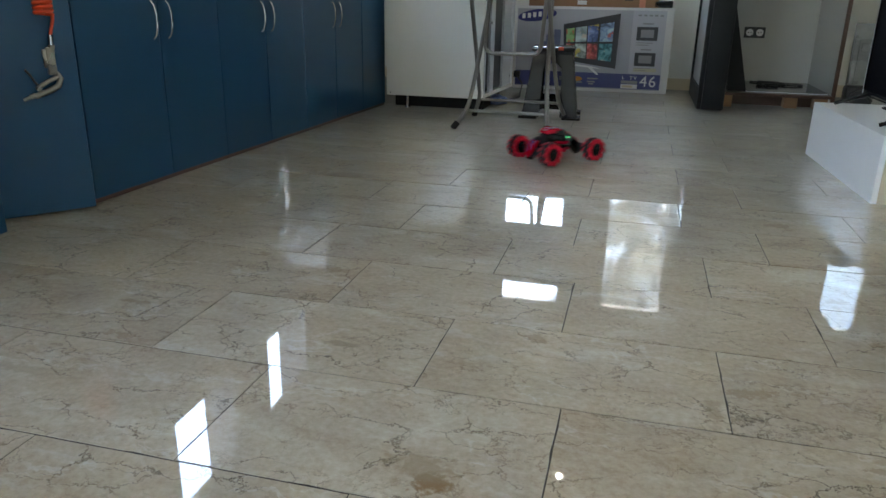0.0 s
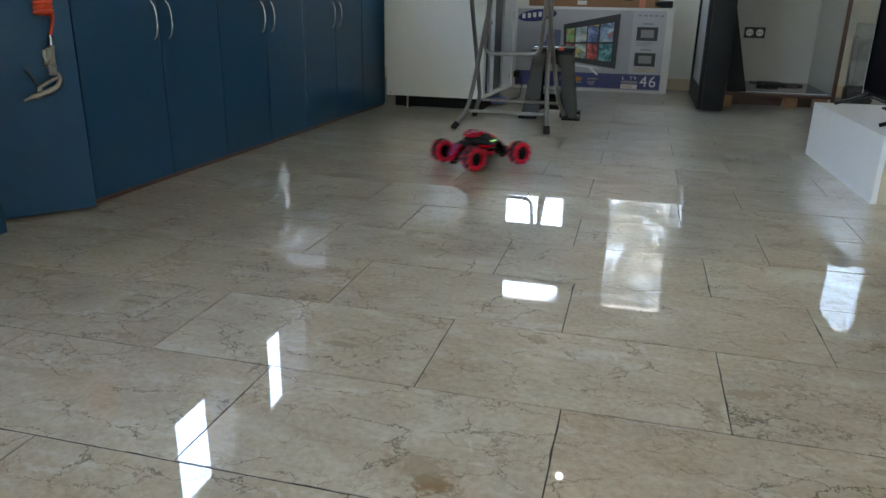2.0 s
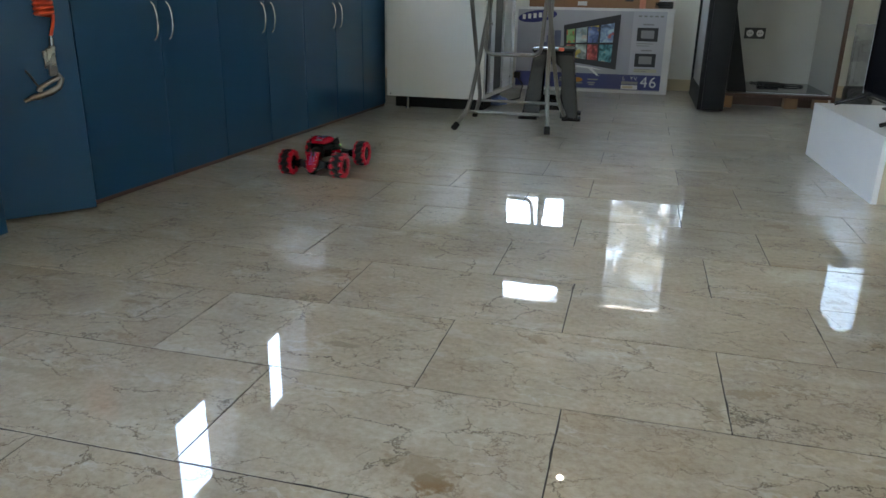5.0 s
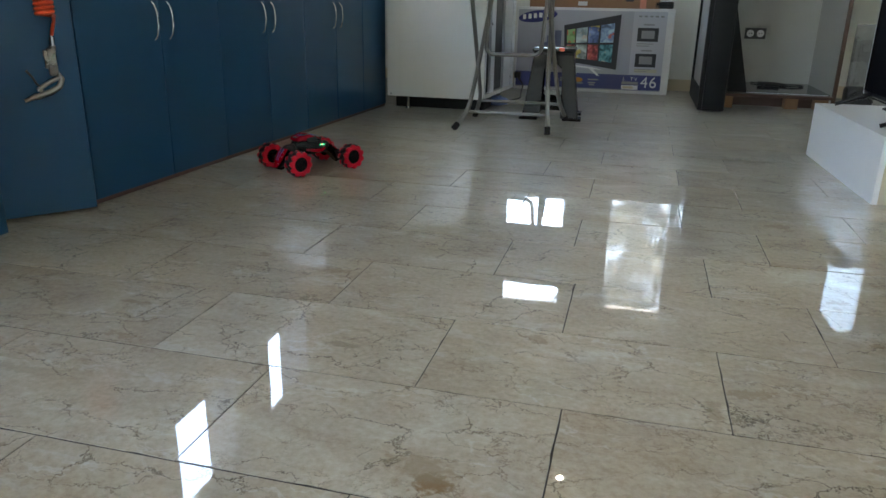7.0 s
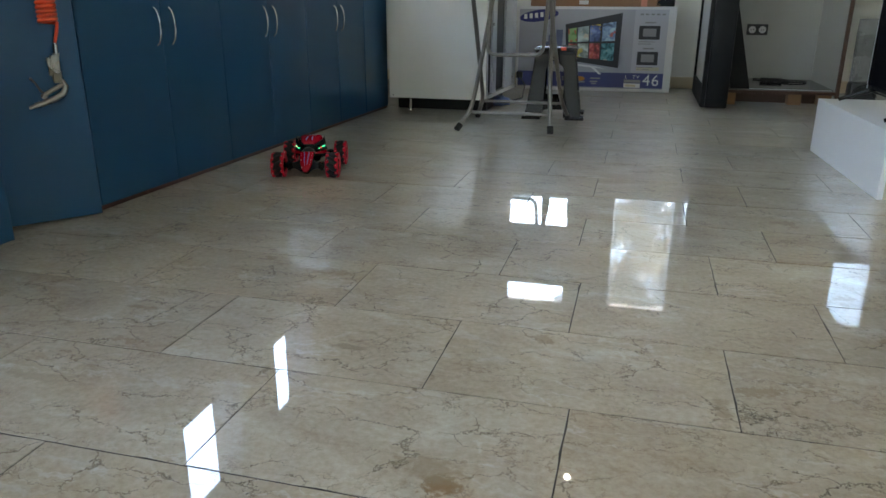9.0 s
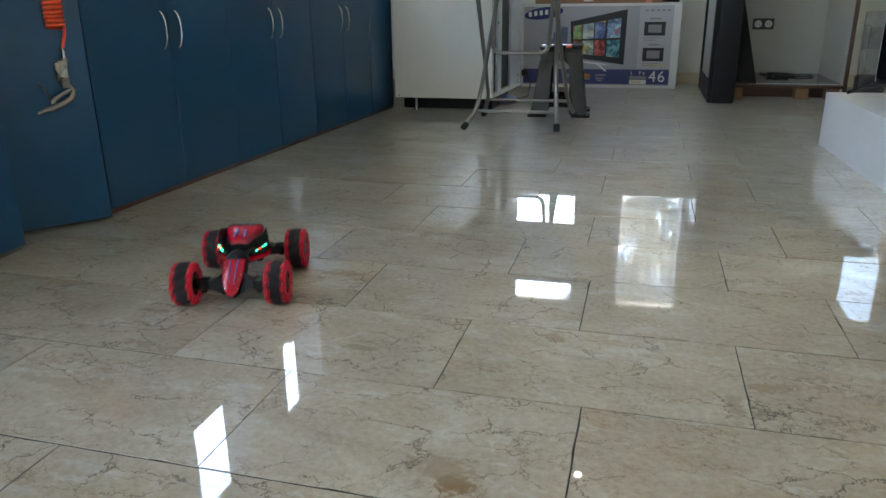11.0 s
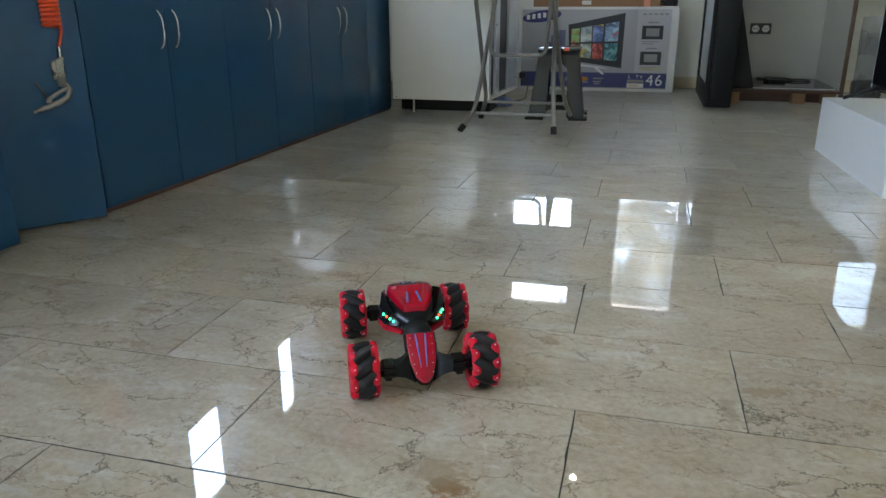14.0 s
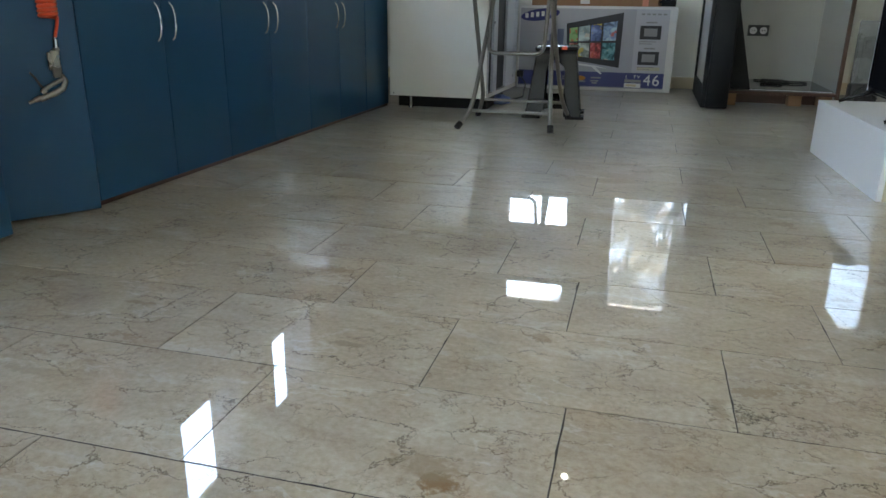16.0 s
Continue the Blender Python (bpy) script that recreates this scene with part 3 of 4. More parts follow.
# ---- black plastic stool ----
def stool():
    s = thing("stool", pose(-0.430, 4.440, 0, 0, 0, 4), "black moulded plastic stool with arched sides", "stool")
    H, bw, tw = 0.412, 0.166, 0.112

    def half(z):
        return bw + (tw - bw) * (z / H)

    def corner(sx, sy):
        # an L-shaped leg that tapers inwards with height and meets an arch
        bm = BM()
        steps = 17
        for ax in (0, 1):
            rings = []
            for k in range(steps):
                z = 0.012 + (H - 0.03) * k / (steps - 1)
                h = half(z)
                u = k / (steps - 1)
                wdt = h - 0.062 + 0.012 * u
                if u > 0.74:
                    wdt += (h - wdt) * min(1.0, (u - 0.74) / 0.12)
                wdt = min(wdt, h - 0.0005)
                a, b, th = sx * h, sy * h, 0.006
                if ax == 0:
                    ring = [(a, b, z), (a - sx * wdt, b, z), (a - sx * wdt, b - sy * th, z), (a, b - sy * th, z)]
                else:
                    ring = [(a, b, z), (a, b - sy * wdt, z), (a - sx * th, b - sy * wdt, z), (a - sx * th, b, z)]
                rings.append([Vector(p) for p in ring])
            loft(bm, rings)
        box(bm, (sx * (bw - 0.04), sy * (bw + 0.004), 0.008), (0.105, 0.026, 0.016), bevel=0.003)
        box(bm, (sx * (bw + 0.004), sy * (bw - 0.04), 0.008), (0.026, 0.105, 0.016), bevel=0.003)
        return bm

    for sx in (-1, 1):
        for sy in (-1, 1):
            part("leg", corner(sx, sy), M_STOOL, s)
    for k in range(4):
        h = half(0.085)
        part("rung", box(BM(), (0, -h + 0.004, 0.085), (0.15, 0.006, 0.055), m=Matrix.Rotation(radians(90 * k), 4, "Z")), M_STOOL, s)
    part("seat", box(BM(), (0, 0, H - 0.012), (2 * tw + 0.028, 2 * tw + 0.028, 0.026), bevel=0.010), M_STOOL, s, "", 40)
    part("skirt", box(BM(), (0, 0, H - 0.028), (2 * tw + 0.012, 2 * tw + 0.012, 0.03), bevel=0.005), M_STOOL, s)
    part("sticker", box(BM(), (0.045, -tw - 0.0145, H - 0.006), (0.03, 0.003, 0.018)), M_HOSE, s, "small orange price sticker")
    return s


stool()


# ---- television carton ----
def scene_print(hue, k):
    """A small printed photograph: sky over a hue, with bright and dark shapes."""
    m = Mat("printed_scene", hue, 0.35)
    vec = m.coords()
    a = m.noise(vec, 9.0 + 2 * k, 3, 0.5, 0.8).outputs[0]
    b = m.noise(vec, 19.0 - k, 2, 0.5, 0.4).outputs[0]
    base = m.ramp(a, [(0.36, tuple(c * 0.35 for c in hue)), (0.48, hue), (0.60, tuple(min(0.7, c * 1.6 + 0.10) for c in hue))])
    spot = m.ramp(b, [(0.58, (0, 0, 0)), (0.62, (1, 1, 1))])
    other = ((0.55, 0.10, 0.06), (0.60, 0.55, 0.50), (0.55, 0.42, 0.06))[k % 3]
    m.color(m.mix(m.math("MULTIPLY", spot, 0.85), base, other))
    return m.mat


def tv_carton():
    c = thing("television_carton", pose(-0.305, 5.87, 0, 0, 0, 1.2), "large grey and navy printed television carton", "cardboard box")
    w, d, h = 1.195, 0.16, 0.632
    part("carton", box(BM(), (0, d / 2, h / 2), (w, d, h), bevel=0.004), M_CARD_EDGE, c)
    y = -0.002

    def ink(name, x0, x1, z0, z1, mat, lift=0.0, label=""):
        return part(name, box(BM(), ((x0 + x1) / 2, y - lift, (z0 + z1) / 2), (x1 - x0, 0.003, z1 - z0)), mat, c, label)

    L, R = -w / 2, w / 2
    ink("front_print", L + 0.015, R - 0.055, 0.022, h - 0.02, M_CARD)
    ink("side_print", R - 0.30, R - 0.056, 0.145, h - 0.022, M_INKBAND, 0.001)
    ink("navy_band", L + 0.015, R - 0.055, 0.030, 0.142, M_INKBLUE, 0.0012, "navy printed band")
    # the blue oval mark, unlettered
    bm = BM()
    el = [(0.150 * math.cos(a), 0.044 * math.sin(a) + 0.018 * math.cos(a)) for a in (2 * math.pi * k / 40 for k in range(40))]
    prism(bm, el, 0.003, pose(-0.430, y - 0.0035, 0.563))
    part("oval_mark", bm, M_INKLOGO, c, "dark blue oval mark")
    for k in range(6):
        part("mark_bar", box(BM(), (-0.535 + 0.042 * k, y - 0.0045, 0.556 + 0.005 * k), (0.024, 0.003, 0.036)), M_INKWHITE, c)
    # the pictured television, drawn in perspective
    tv = [(-0.222, 0.500), (0.205, 0.588), (0.198, 0.178), (-0.205, 0.232)]
    part("pictured_television", prism(BM(), tv, 0.003, pose(0, y - 0.0045, 0)), M_INKDARK, c, "printed picture of a television")
    hues = [(0.12, 0.25, 0.06), (0.30, 0.40, 0.44), (0.10, 0.16, 0.42), (0.20, 0.32, 0.55), (0.30, 0.06, 0.04), (0.30, 0.36, 0.34), (0.42, 0.05, 0.05), (0.03, 0.18, 0.22)]
    mats = [scene_print(hue, k) for k, hue in enumerate(hues)]

    def on_tv(u, v):
        a, b, cc, dd_ = (Vector(p) for p in (tv[3], tv[2], tv[1], tv[0]))
        return tuple((a * (1 - u) + b * u) * (1 - v) + (dd_ * (1 - u) + cc * u) * v)

    cols = [(0.05, 0.20), (0.22, 0.42), (0.44, 0.63), (0.66, 0.90)]
    for r in range(2):
        for k, (u0, u1) in enumerate(cols):
            v0, v1 = ((0.50, 0.86), (0.12, 0.46))[r]
            quad = [on_tv(u0, v0), on_tv(u1, v0), on_tv(u1, v1), on_tv(u0, v1)]
            part("picture_tile", prism(BM(), quad, 0.003, pose(0, y - 0.006, 0)), mats[r * 4 + k], c)
    part("pictured_stand", prism(BM(), [(-0.13, 0.205), (0.02, 0.190), (0.10, 0.170), (0.02, 0.178), (0.075, 0.128), (0.055, 0.128), (-0.01, 0.180), (-0.14, 0.192)], 0.003, pose(0, y - 0.0058, 0)), M_INKWHITE, c)
    part("pictured_city", prism(BM(), [(-0.44, 0.20), (-0.44, 0.33), (-0.40, 0.33), (-0.40, 0.37), (-0.35, 0.37), (-0.35, 0.42), (-0.29, 0.42), (-0.29, 0.46), (-0.24, 0.46), (-0.24, 0.20)], 0.003, pose(0, y - 0.0026, 0)), worn("printed_slate_blue", (0.13, 0.15, 0.25), 0.5, amount=0.4, scale=40), c)
    for z in (0.395, 0.205):
        ink("inset_picture", 0.335, 0.490, z, z + 0.10, M_INKDARK, 0.003)
        ink("inset_screen", 0.365, 0.462, z + 0.022, z + 0.080, M_INKGREY, 0.0045)
        ink("caption_bar", 0.375, 0.455, z + 0.118, z + 0.128, M_INKGREY, 0.003)
        for k in range(2):
            ink("text_bar", 0.335, 0.46 - 0.03 * k, z - 0.020 - 0.016 * k, z - 0.014 - 0.016 * k, M_INKGREY, 0.003)
    for k in range(5):
        ink("icon_bar", 0.335 + 0.04 * k, 0.360 + 0.04 * k, 0.572, 0.584, M_INKGREY, 0.003)
    ink("label_strip", 0.335, 0.505, 0.163, 0.190, worn("pale_yellow_label", (0.50, 0.48, 0.36), 0.5), 0.003)
    for k, ch in enumerate("46"):
        text("lettering", ch, 0.118, M_INKWHITE, c, pose(0.420 + 0.066 * k, y - 0.004, 0.086, 90, 0, 0), "white printed numeral")
    for k, ch in enumerate("L TV"):
        if ch != " ":
            text("lettering", ch, 0.036, M_INKWHITE, c, pose(0.265 + 0.030 * k, y - 0.004, 0.112, 90, 0, 0))
    ink("text_bar", 0.25, 0.375, 0.070, 0.092, M_INKGREY, 0.003)
    ink("barcode_label", 0.25, 0.375, 0.032, 0.064, M_INKWHITE, 0.0035)
    ink("barcode", 0.262, 0.340, 0.040, 0.056, M_CREAM, 0.005)
    part("badge", prism(BM(), [(0.040 * math.cos(a), 0.018 * math.sin(a)) for a in (2 * math.pi * k / 24 for k in range(24))], 0.003, pose(-0.09, y - 0.004, 0.092)), M_INKGOLD, c, "orange printed badge")
    for x0, x1, z in ((-0.23, -0.17, 0.095), (-0.23, -0.19, 0.078), (-0.13, -0.05, 0.062), (-0.01, 0.07, 0.092), (-0.01, 0.05, 0.068), (0.0, 0.04, 0.052)):
        ink("text_bar", x0, x1, z, z + 0.010, M_INKGREY, 0.0035)
    return c


tv_carton()


def brown_carton():
    c = thing("brown_carton", pose(-0.38, 5.95, 0.632), "brown cardboard carton lying on the television carton", "cardboard box")
    part("carton", box(BM(), (0.06, 0.01, 0.06), (0.98, 0.14, 0.12), bevel=0.004), M_BROWNCARD, c)
    part("tape", box(BM(), (0.43, -0.0605, 0.06), (0.045, 0.003, 0.118)), worn("orange_printed_tape", (0.60, 0.22, 0.15), 0.4, amount=0.4, scale=60), c, "orange printed tape")
    part("label", box(BM(), (-0.02, -0.0605, 0.03), (0.07, 0.003, 0.03)), M_CARD_EDGE, c)
    part("print", box(BM(), (0.33, -0.0605, 0.065), (0.06, 0.003, 0.03)), M_INKDARK, c)
    return c


brown_carton()
bm = box(BM(), (0, 0.04, 0.028), (0.135, 0.10, 0.052), bevel=0.006)
box(bm, (0, -0.006, 0.034), (0.11, 0.012, 0.018), bevel=0.003)
lone("black_console", bm, M_BLACKPL, "small black electronic unit on the television carton", "electronic unit", m=pose(0.205, 5.90, 0.632))


bm = BM()
bmesh.ops.create_icosphere(bm, subdivisions=3, radius=0.05, matrix=Matrix.Diagonal((1.4, 0.9, 0.7, 1)))
for v in bm.verts:
    v.co *= 1 + 0.35 * noise.noise(v.co * 40)
    v.co.z = max(v.co.z, -0.030)
lone("blue_bag", bm, worn("pale_blue_plastic_bag", (0.10, 0.16, 0.36), 0.35, amount=0.3, scale=40), "crumpled blue plastic bag under the display fridge", "bag", m=pose(-0.835, 4.80, 0.030))
bm = BM()
tube(bm, bend([(-0.86, 5.78, 0.10), (-0.80, 5.70, 0.05), (-0.78, 5.45, 0.006), (-0.74, 5.20, 0.006), (-0.80, 5.02, 0.006)], 0.08), 0.005, 6)
box(bm, (-0.865, 5.80, 0.115), (0.05, 0.03, 0.05), bevel=0.006)
lone("power_lead", bm, M_CABLE, "black lead running along the floor to the fridge", "cable", 50)


# ---- old television standing on the floor ----
def floor_television():
    t = thing("old_television", pose(0.505, 5.03, 0), "bulky black television standing on the floor", "television")
    # screen faces the cartons, along -x
    part("cabinet", box(BM(), (0.055, 0.45, 0.50), (0.14, 0.95, 0.985), bevel=0.012), M_MATTBLACK, t, "", 40)
    bm = BM()
    for c, s in (((-0.025, 0.02, 0.5), (0.03, 0.06, 0.98)), ((-0.025, 0.90, 0.5), (0.03, 0.06, 0.98)), ((-0.025, 0.46, 0.075), (0.03, 0.82, 0.13)), ((-0.025, 0.46, 0.96), (0.03, 0.82, 0.06))):
        box(bm, c, s, bevel=0.004)
    part("bezel", bm, M_MATTBLACK, t)
    part("screen", box(BM(), (-0.020, 0.46, 0.535), (0.012, 0.82, 0.79)), M_HAZY, t, "grey hazy screen")
    return t


floor_television()


# ---- open booth with a low shelf ----
def booth():
    b = thing("shelf_unit", pose(0.98, 5.30, 0), "open shelf unit with a red-brown edge on wooden blocks", "shelf unit")
    for x in (-0.31, 0.12, 0.31):
        part("wood_block", box(BM(), (x, 0.05 if x < 0 else 0.13, 0.041), (0.085, 0.10, 0.082), bevel=0.003), M_WOOD, b, "raw pine block")
        part("wood_block", box(BM(), (x, 0.62, 0.041), (0.085, 0.10, 0.082), bevel=0.003), M_WOOD, b)
    # added dark backing behind the front blocks, for the shade below the shelf
    part("kick_board", box(BM(), (0.0, 0.20, 0.041), (0.70, 0.016, 0.082)), M_BROWN, b, "dark brown board added for the shade below the shelf")
    part("bottom_board", box(BM(), (-0.005, 0.38, 0.092), (0.72, 0.80, 0.020), bevel=0.002), M_BROWN, b, "red-brown bottom board")
    part("glass_plate", box(BM(), (0.075, 0.40, 0.107), (0.53, 0.72, 0.010), bevel=0.001), M_TINT, b, "dark glass plate")
    part("glass_edge", box(BM(), (0.075, 0.037, 0.107), (0.52, 0.004, 0.006)), M_ALU, b)
    part("side_panel", box(BM(), (0.360, 0.41, 0.57), (0.022, 0.78, 1.10), bevel=0.001), M_BOOTH, b, "pale grey side panel")
    part("front_edge", box(BM(), (0.360, 0.008, 0.57), (0.024, 0.022, 1.12), bevel=0.002), M_BROWN, b, "red-brown front edge")
    part("back_panel", box(BM(), (-0.03, 0.810, 0.61), (0.756, 0.016, 1.02)), M_BOOTH, b, "off-white back panel")
    s = part("socket_plate", box(BM(), (-0.082, 0.797, 0.470), (0.150, 0.010, 0.080), bevel=0.003), M_DARKPL, b, "dark double socket plate")
    for dx in (-0.036, 0.036):
        bm = BM()
        tube(bm, [(-0.082 + dx, 0.789, 0.470), (-0.082 + dx, 0.7925, 0.470)], 0.026, 20)
        part("socket", bm, M_INKWHITE, s, "white round socket")
        for e in (-0.009, 0.009):
            part("socket_hole", tube(BM(), [(-0.082 + dx + e, 0.7875, 0.470), (-0.082 + dx + e, 0.790, 0.470)], 0.004, 8), M_INKDARK, s)
    return b


booth()
# black panel leaning inside the booth
bm = prism(BM(), [(0.03, 0.0), (0.160, 0.0), (0.016, 0.59), (-0.004, 0.59)], 0.40, pose(0, 0, 0))
bmesh.ops.bevel(bm, geom=bm.edges[:], offset=0.006, segments=2, affect="EDGES")
lone("leaning_monitor", bm, M_MATTBLACK, "black flat monitor leaning inside the shelf unit", "monitor", m=pose(0.642, 5.36, 0.103))
# cable lying on the glass plate
bm = BM()
pts = [(0.90, 5.98, 0.118), (1.00, 5.86, 0.118), (1.08, 5.78, 0.119), (1.14, 5.84, 0.121), (1.10, 5.93, 0.120), (1.04, 5.90, 0.124), (1.07, 5.78, 0.122), (1.16, 5.72, 0.119), (1.25, 5.80, 0.118), (1.22, 5.88, 0.118), (1.10, 5.86, 0.119), (0.97, 5.78, 0.118), (0.95, 5.74, 0.118)]
tube(bm, bend(pts, 0.05), 0.0045, 6)
box(bm, (1.00, 5.80, 0.127), (0.15, 0.05, 0.024), rz=-10, bevel=0.005)
lone("power_cable", bm, M_CABLE, "coiled black power cable with its adapter on the glass", "cable", 50)


# ---- white low bench with a television ----
def bench():
    b = thing("low_bench", pose(0.919, 2.714, 0, 0, 0, 2.4), "white low television bench with a cream end", "bench")
    L, W, H = 0.944, 1.10, 0.243
    part("top", box(BM(), (W / 2, L / 2, H - 0.003), (W, L, 0.006)), M_WHITE, b)
    part("side", box(BM(), (0.010, L / 2, (H - 0.006) / 2), (0.020, L, H - 0.006), bevel=0.001), M_WHITE, b)
    part("side", box(BM(), (W - 0.010, L / 2, (H - 0.006) / 2), (0.020, L, H - 0.006), bevel=0.001), M_WHITE, b)
    part("end_panel", box(BM(), (W / 2, 0.012, (H - 0.006) / 2), (W - 0.044, 0.018, H - 0.006)), M_CREAM, b, "cream end panel")
    part("end_panel", box(BM(), (W / 2, L - 0.012, (H - 0.006) / 2), (W - 0.044, 0.018, H - 0.006)), M_WHITE, b)
    return b


bench()


def bench_television():
    t = thing("television", pose(1.067, 3.620, 0.243, 0, 0, -89), "black flat television on splayed feet", "television")
    # the screen lies in the x-z plane
    part("panel", box(BM(), (0.42, 0.012, 0.292), (0.84, 0.030, 0.480), bevel=0.006), M_BLACKPL, t)
    part("screen", box(BM(), (0.42, -0.0045, 0.297), (0.816, 0.004, 0.446)), M_SCREEN, t, "glossy black screen")
    part("bezel_strip", box(BM(), (0.0055, -0.0045, 0.292), (0.005, 0.004, 0.470)), M_ALU, t, "thin silver bezel strip")
    for x in (0.07, 0.72):
        for s in (-1, 1):
            bm = BM()
            tube(bm, bend([(x, 0.0, 0.062), (x, 0.02 * s, 0.048), (x - 0.02, 0.125 * s, 0.009)], 0.02), [0.013] * 3 + [0.011] * 3 + [0.008] * 2, 8)
            part("foot", bm, M_BLACKPL, t, "", 50)
    return t


bench_television()
bm = BM()
tube(bm, bend([(1.22, 3.34, 0.249), (1.13, 3.40, 0.249), (1.10, 3.45, 0.256), (1.16, 3.50, 0.249), (1.24, 3.46, 0.249)], 0.03), 0.0045, 6)
lone("cable", bm, M_CABLE, "black cable lying on the white bench", "cable", 50)
# hazy plastic-wrapped panel and dark clutter by the wall
bm = box(BM(), (0, 0, 0.285), (0.12, 0.03, 0.57), bevel=0.006)
box(bm, (-0.035, -0.02, 0.33), (0.03, 0.02, 0.30), bevel=0.004)
box(bm, (0.025, -0.018, 0.42), (0.06, 0.014, 0.05), bevel=0.004)
lone("wrapped_panel", bm, M_FILM, "tall grey panel wrapped in milky plastic film", "panel", m=pose(1.46, 5.30, 0.0, -4, 0, -8))
bm = box(BM(), (0, 0, 0.095), (0.16, 0.12, 0.19), bevel=0.02)
tube(bm, bend([(-0.07, -0.07, 0.012), (-0.07, -0.07, 0.15), (0.01, -0.07, 0.19), (0.07, -0.06, 0.10)], 0.03), 0.012, 8)
lone("dark_bag", bm, M_CABLE, "dark bag on the floor behind the bench", "bag", 40, m=pose(1.44, 5.15, 0))


# ---- ceiling lamp mirrored in the floor ----
def ceiling_lamp():
    c = thing("ceiling_lamp", pose(-0.23, 5.05, TOP), "small lit spot lamp on the ceiling", "lamp")
    part("holder", tube(BM(), [(0, 0, 0), (0, 0, -0.03)], 0.06, 20), M_ALU, c, "", 40)
    part("bulb", tube(BM(), [(0, 0, -0.03), (0, 0, -0.04)], 0.022, 16), M_BULB, c, "lit bulb", 40)


ceiling_lamp()


# ---- trees outside the windows ----
def tree(x, y, h, spread, seed, count):
    rnd = random.Random(seed)
    t = thing("tree", pose(x, y, -0.30), "leafy green tree outside the window", "tree", "trees outside")
    bm = BM()
    trunk = [(0, 0, 0), (0.05, 0.02, h * 0.25), (-0.03, 0.05, h * 0.5), (0.04, 0, h * 0.8)]
    tube(bm, trunk, [0.12, 0.10, 0.07, 0.03], 8)
    for k in range(9):
        a, z = rnd.uniform(0, 6.28), rnd.uniform(0.3, 0.75) * h
        r = spread * rnd.uniform(0.5, 0.95)
        tube(bm, [(0, 0, z), (math.cos(a) * r * 0.5, math.sin(a) * r * 0.5, z + 0.2), (math.cos(a) * r, math.sin(a) * r, z + 0.55)], [0.04, 0.025, 0.01], 6)
    part("trunk", bm, M_BARK, t, "", 50)
    clumps = [(rnd.gauss(0, 0.5) * spread, rnd.gauss(0, 0.45) * spread, h * rnd.uniform(0.25, 1.02)) for _ in range(160)]
    vs, fs = [], []
    for _ in range(count):
        c = clumps[rnd.randrange(len(clumps))]
        p = Vector((c[0] + rnd.gauss(0, 0.16), c[1] + rnd.gauss(0, 0.16), c[2] + rnd.gauss(0, 0.14)))
        e = Euler((rnd.uniform(0, 6.28), rnd.uniform(0, 6.28), rnd.uniform(0, 6.28))).to_matrix()
        s = rnd.uniform(0.018, 0.032)
        i = len(vs)
        vs += [p + e @ Vector(q) * s for q in ((-1, 0, 0), (0, -0.45, 0.12), (1, 0, 0), (0, 0.45, 0.12))]
        fs.append((i, i + 1, i + 2, i + 3))
    me = bpy.data.meshes.new("crown")
    me.from_pydata(vs, [], fs)
    me.materials.append(M_LEAF)
    crown = new("crown", me)
    crown.parent = t
    return t


tree(0.9, 13.0, 6.2, 1.9, 3, 150000)
tree(4.6, 13.5, 6.0, 1.7, 8, 14000)


# ---- remote-controlled stunt car ----
WHEEL_R, TRACK, BASE = 0.051, 0.1065, 0.125


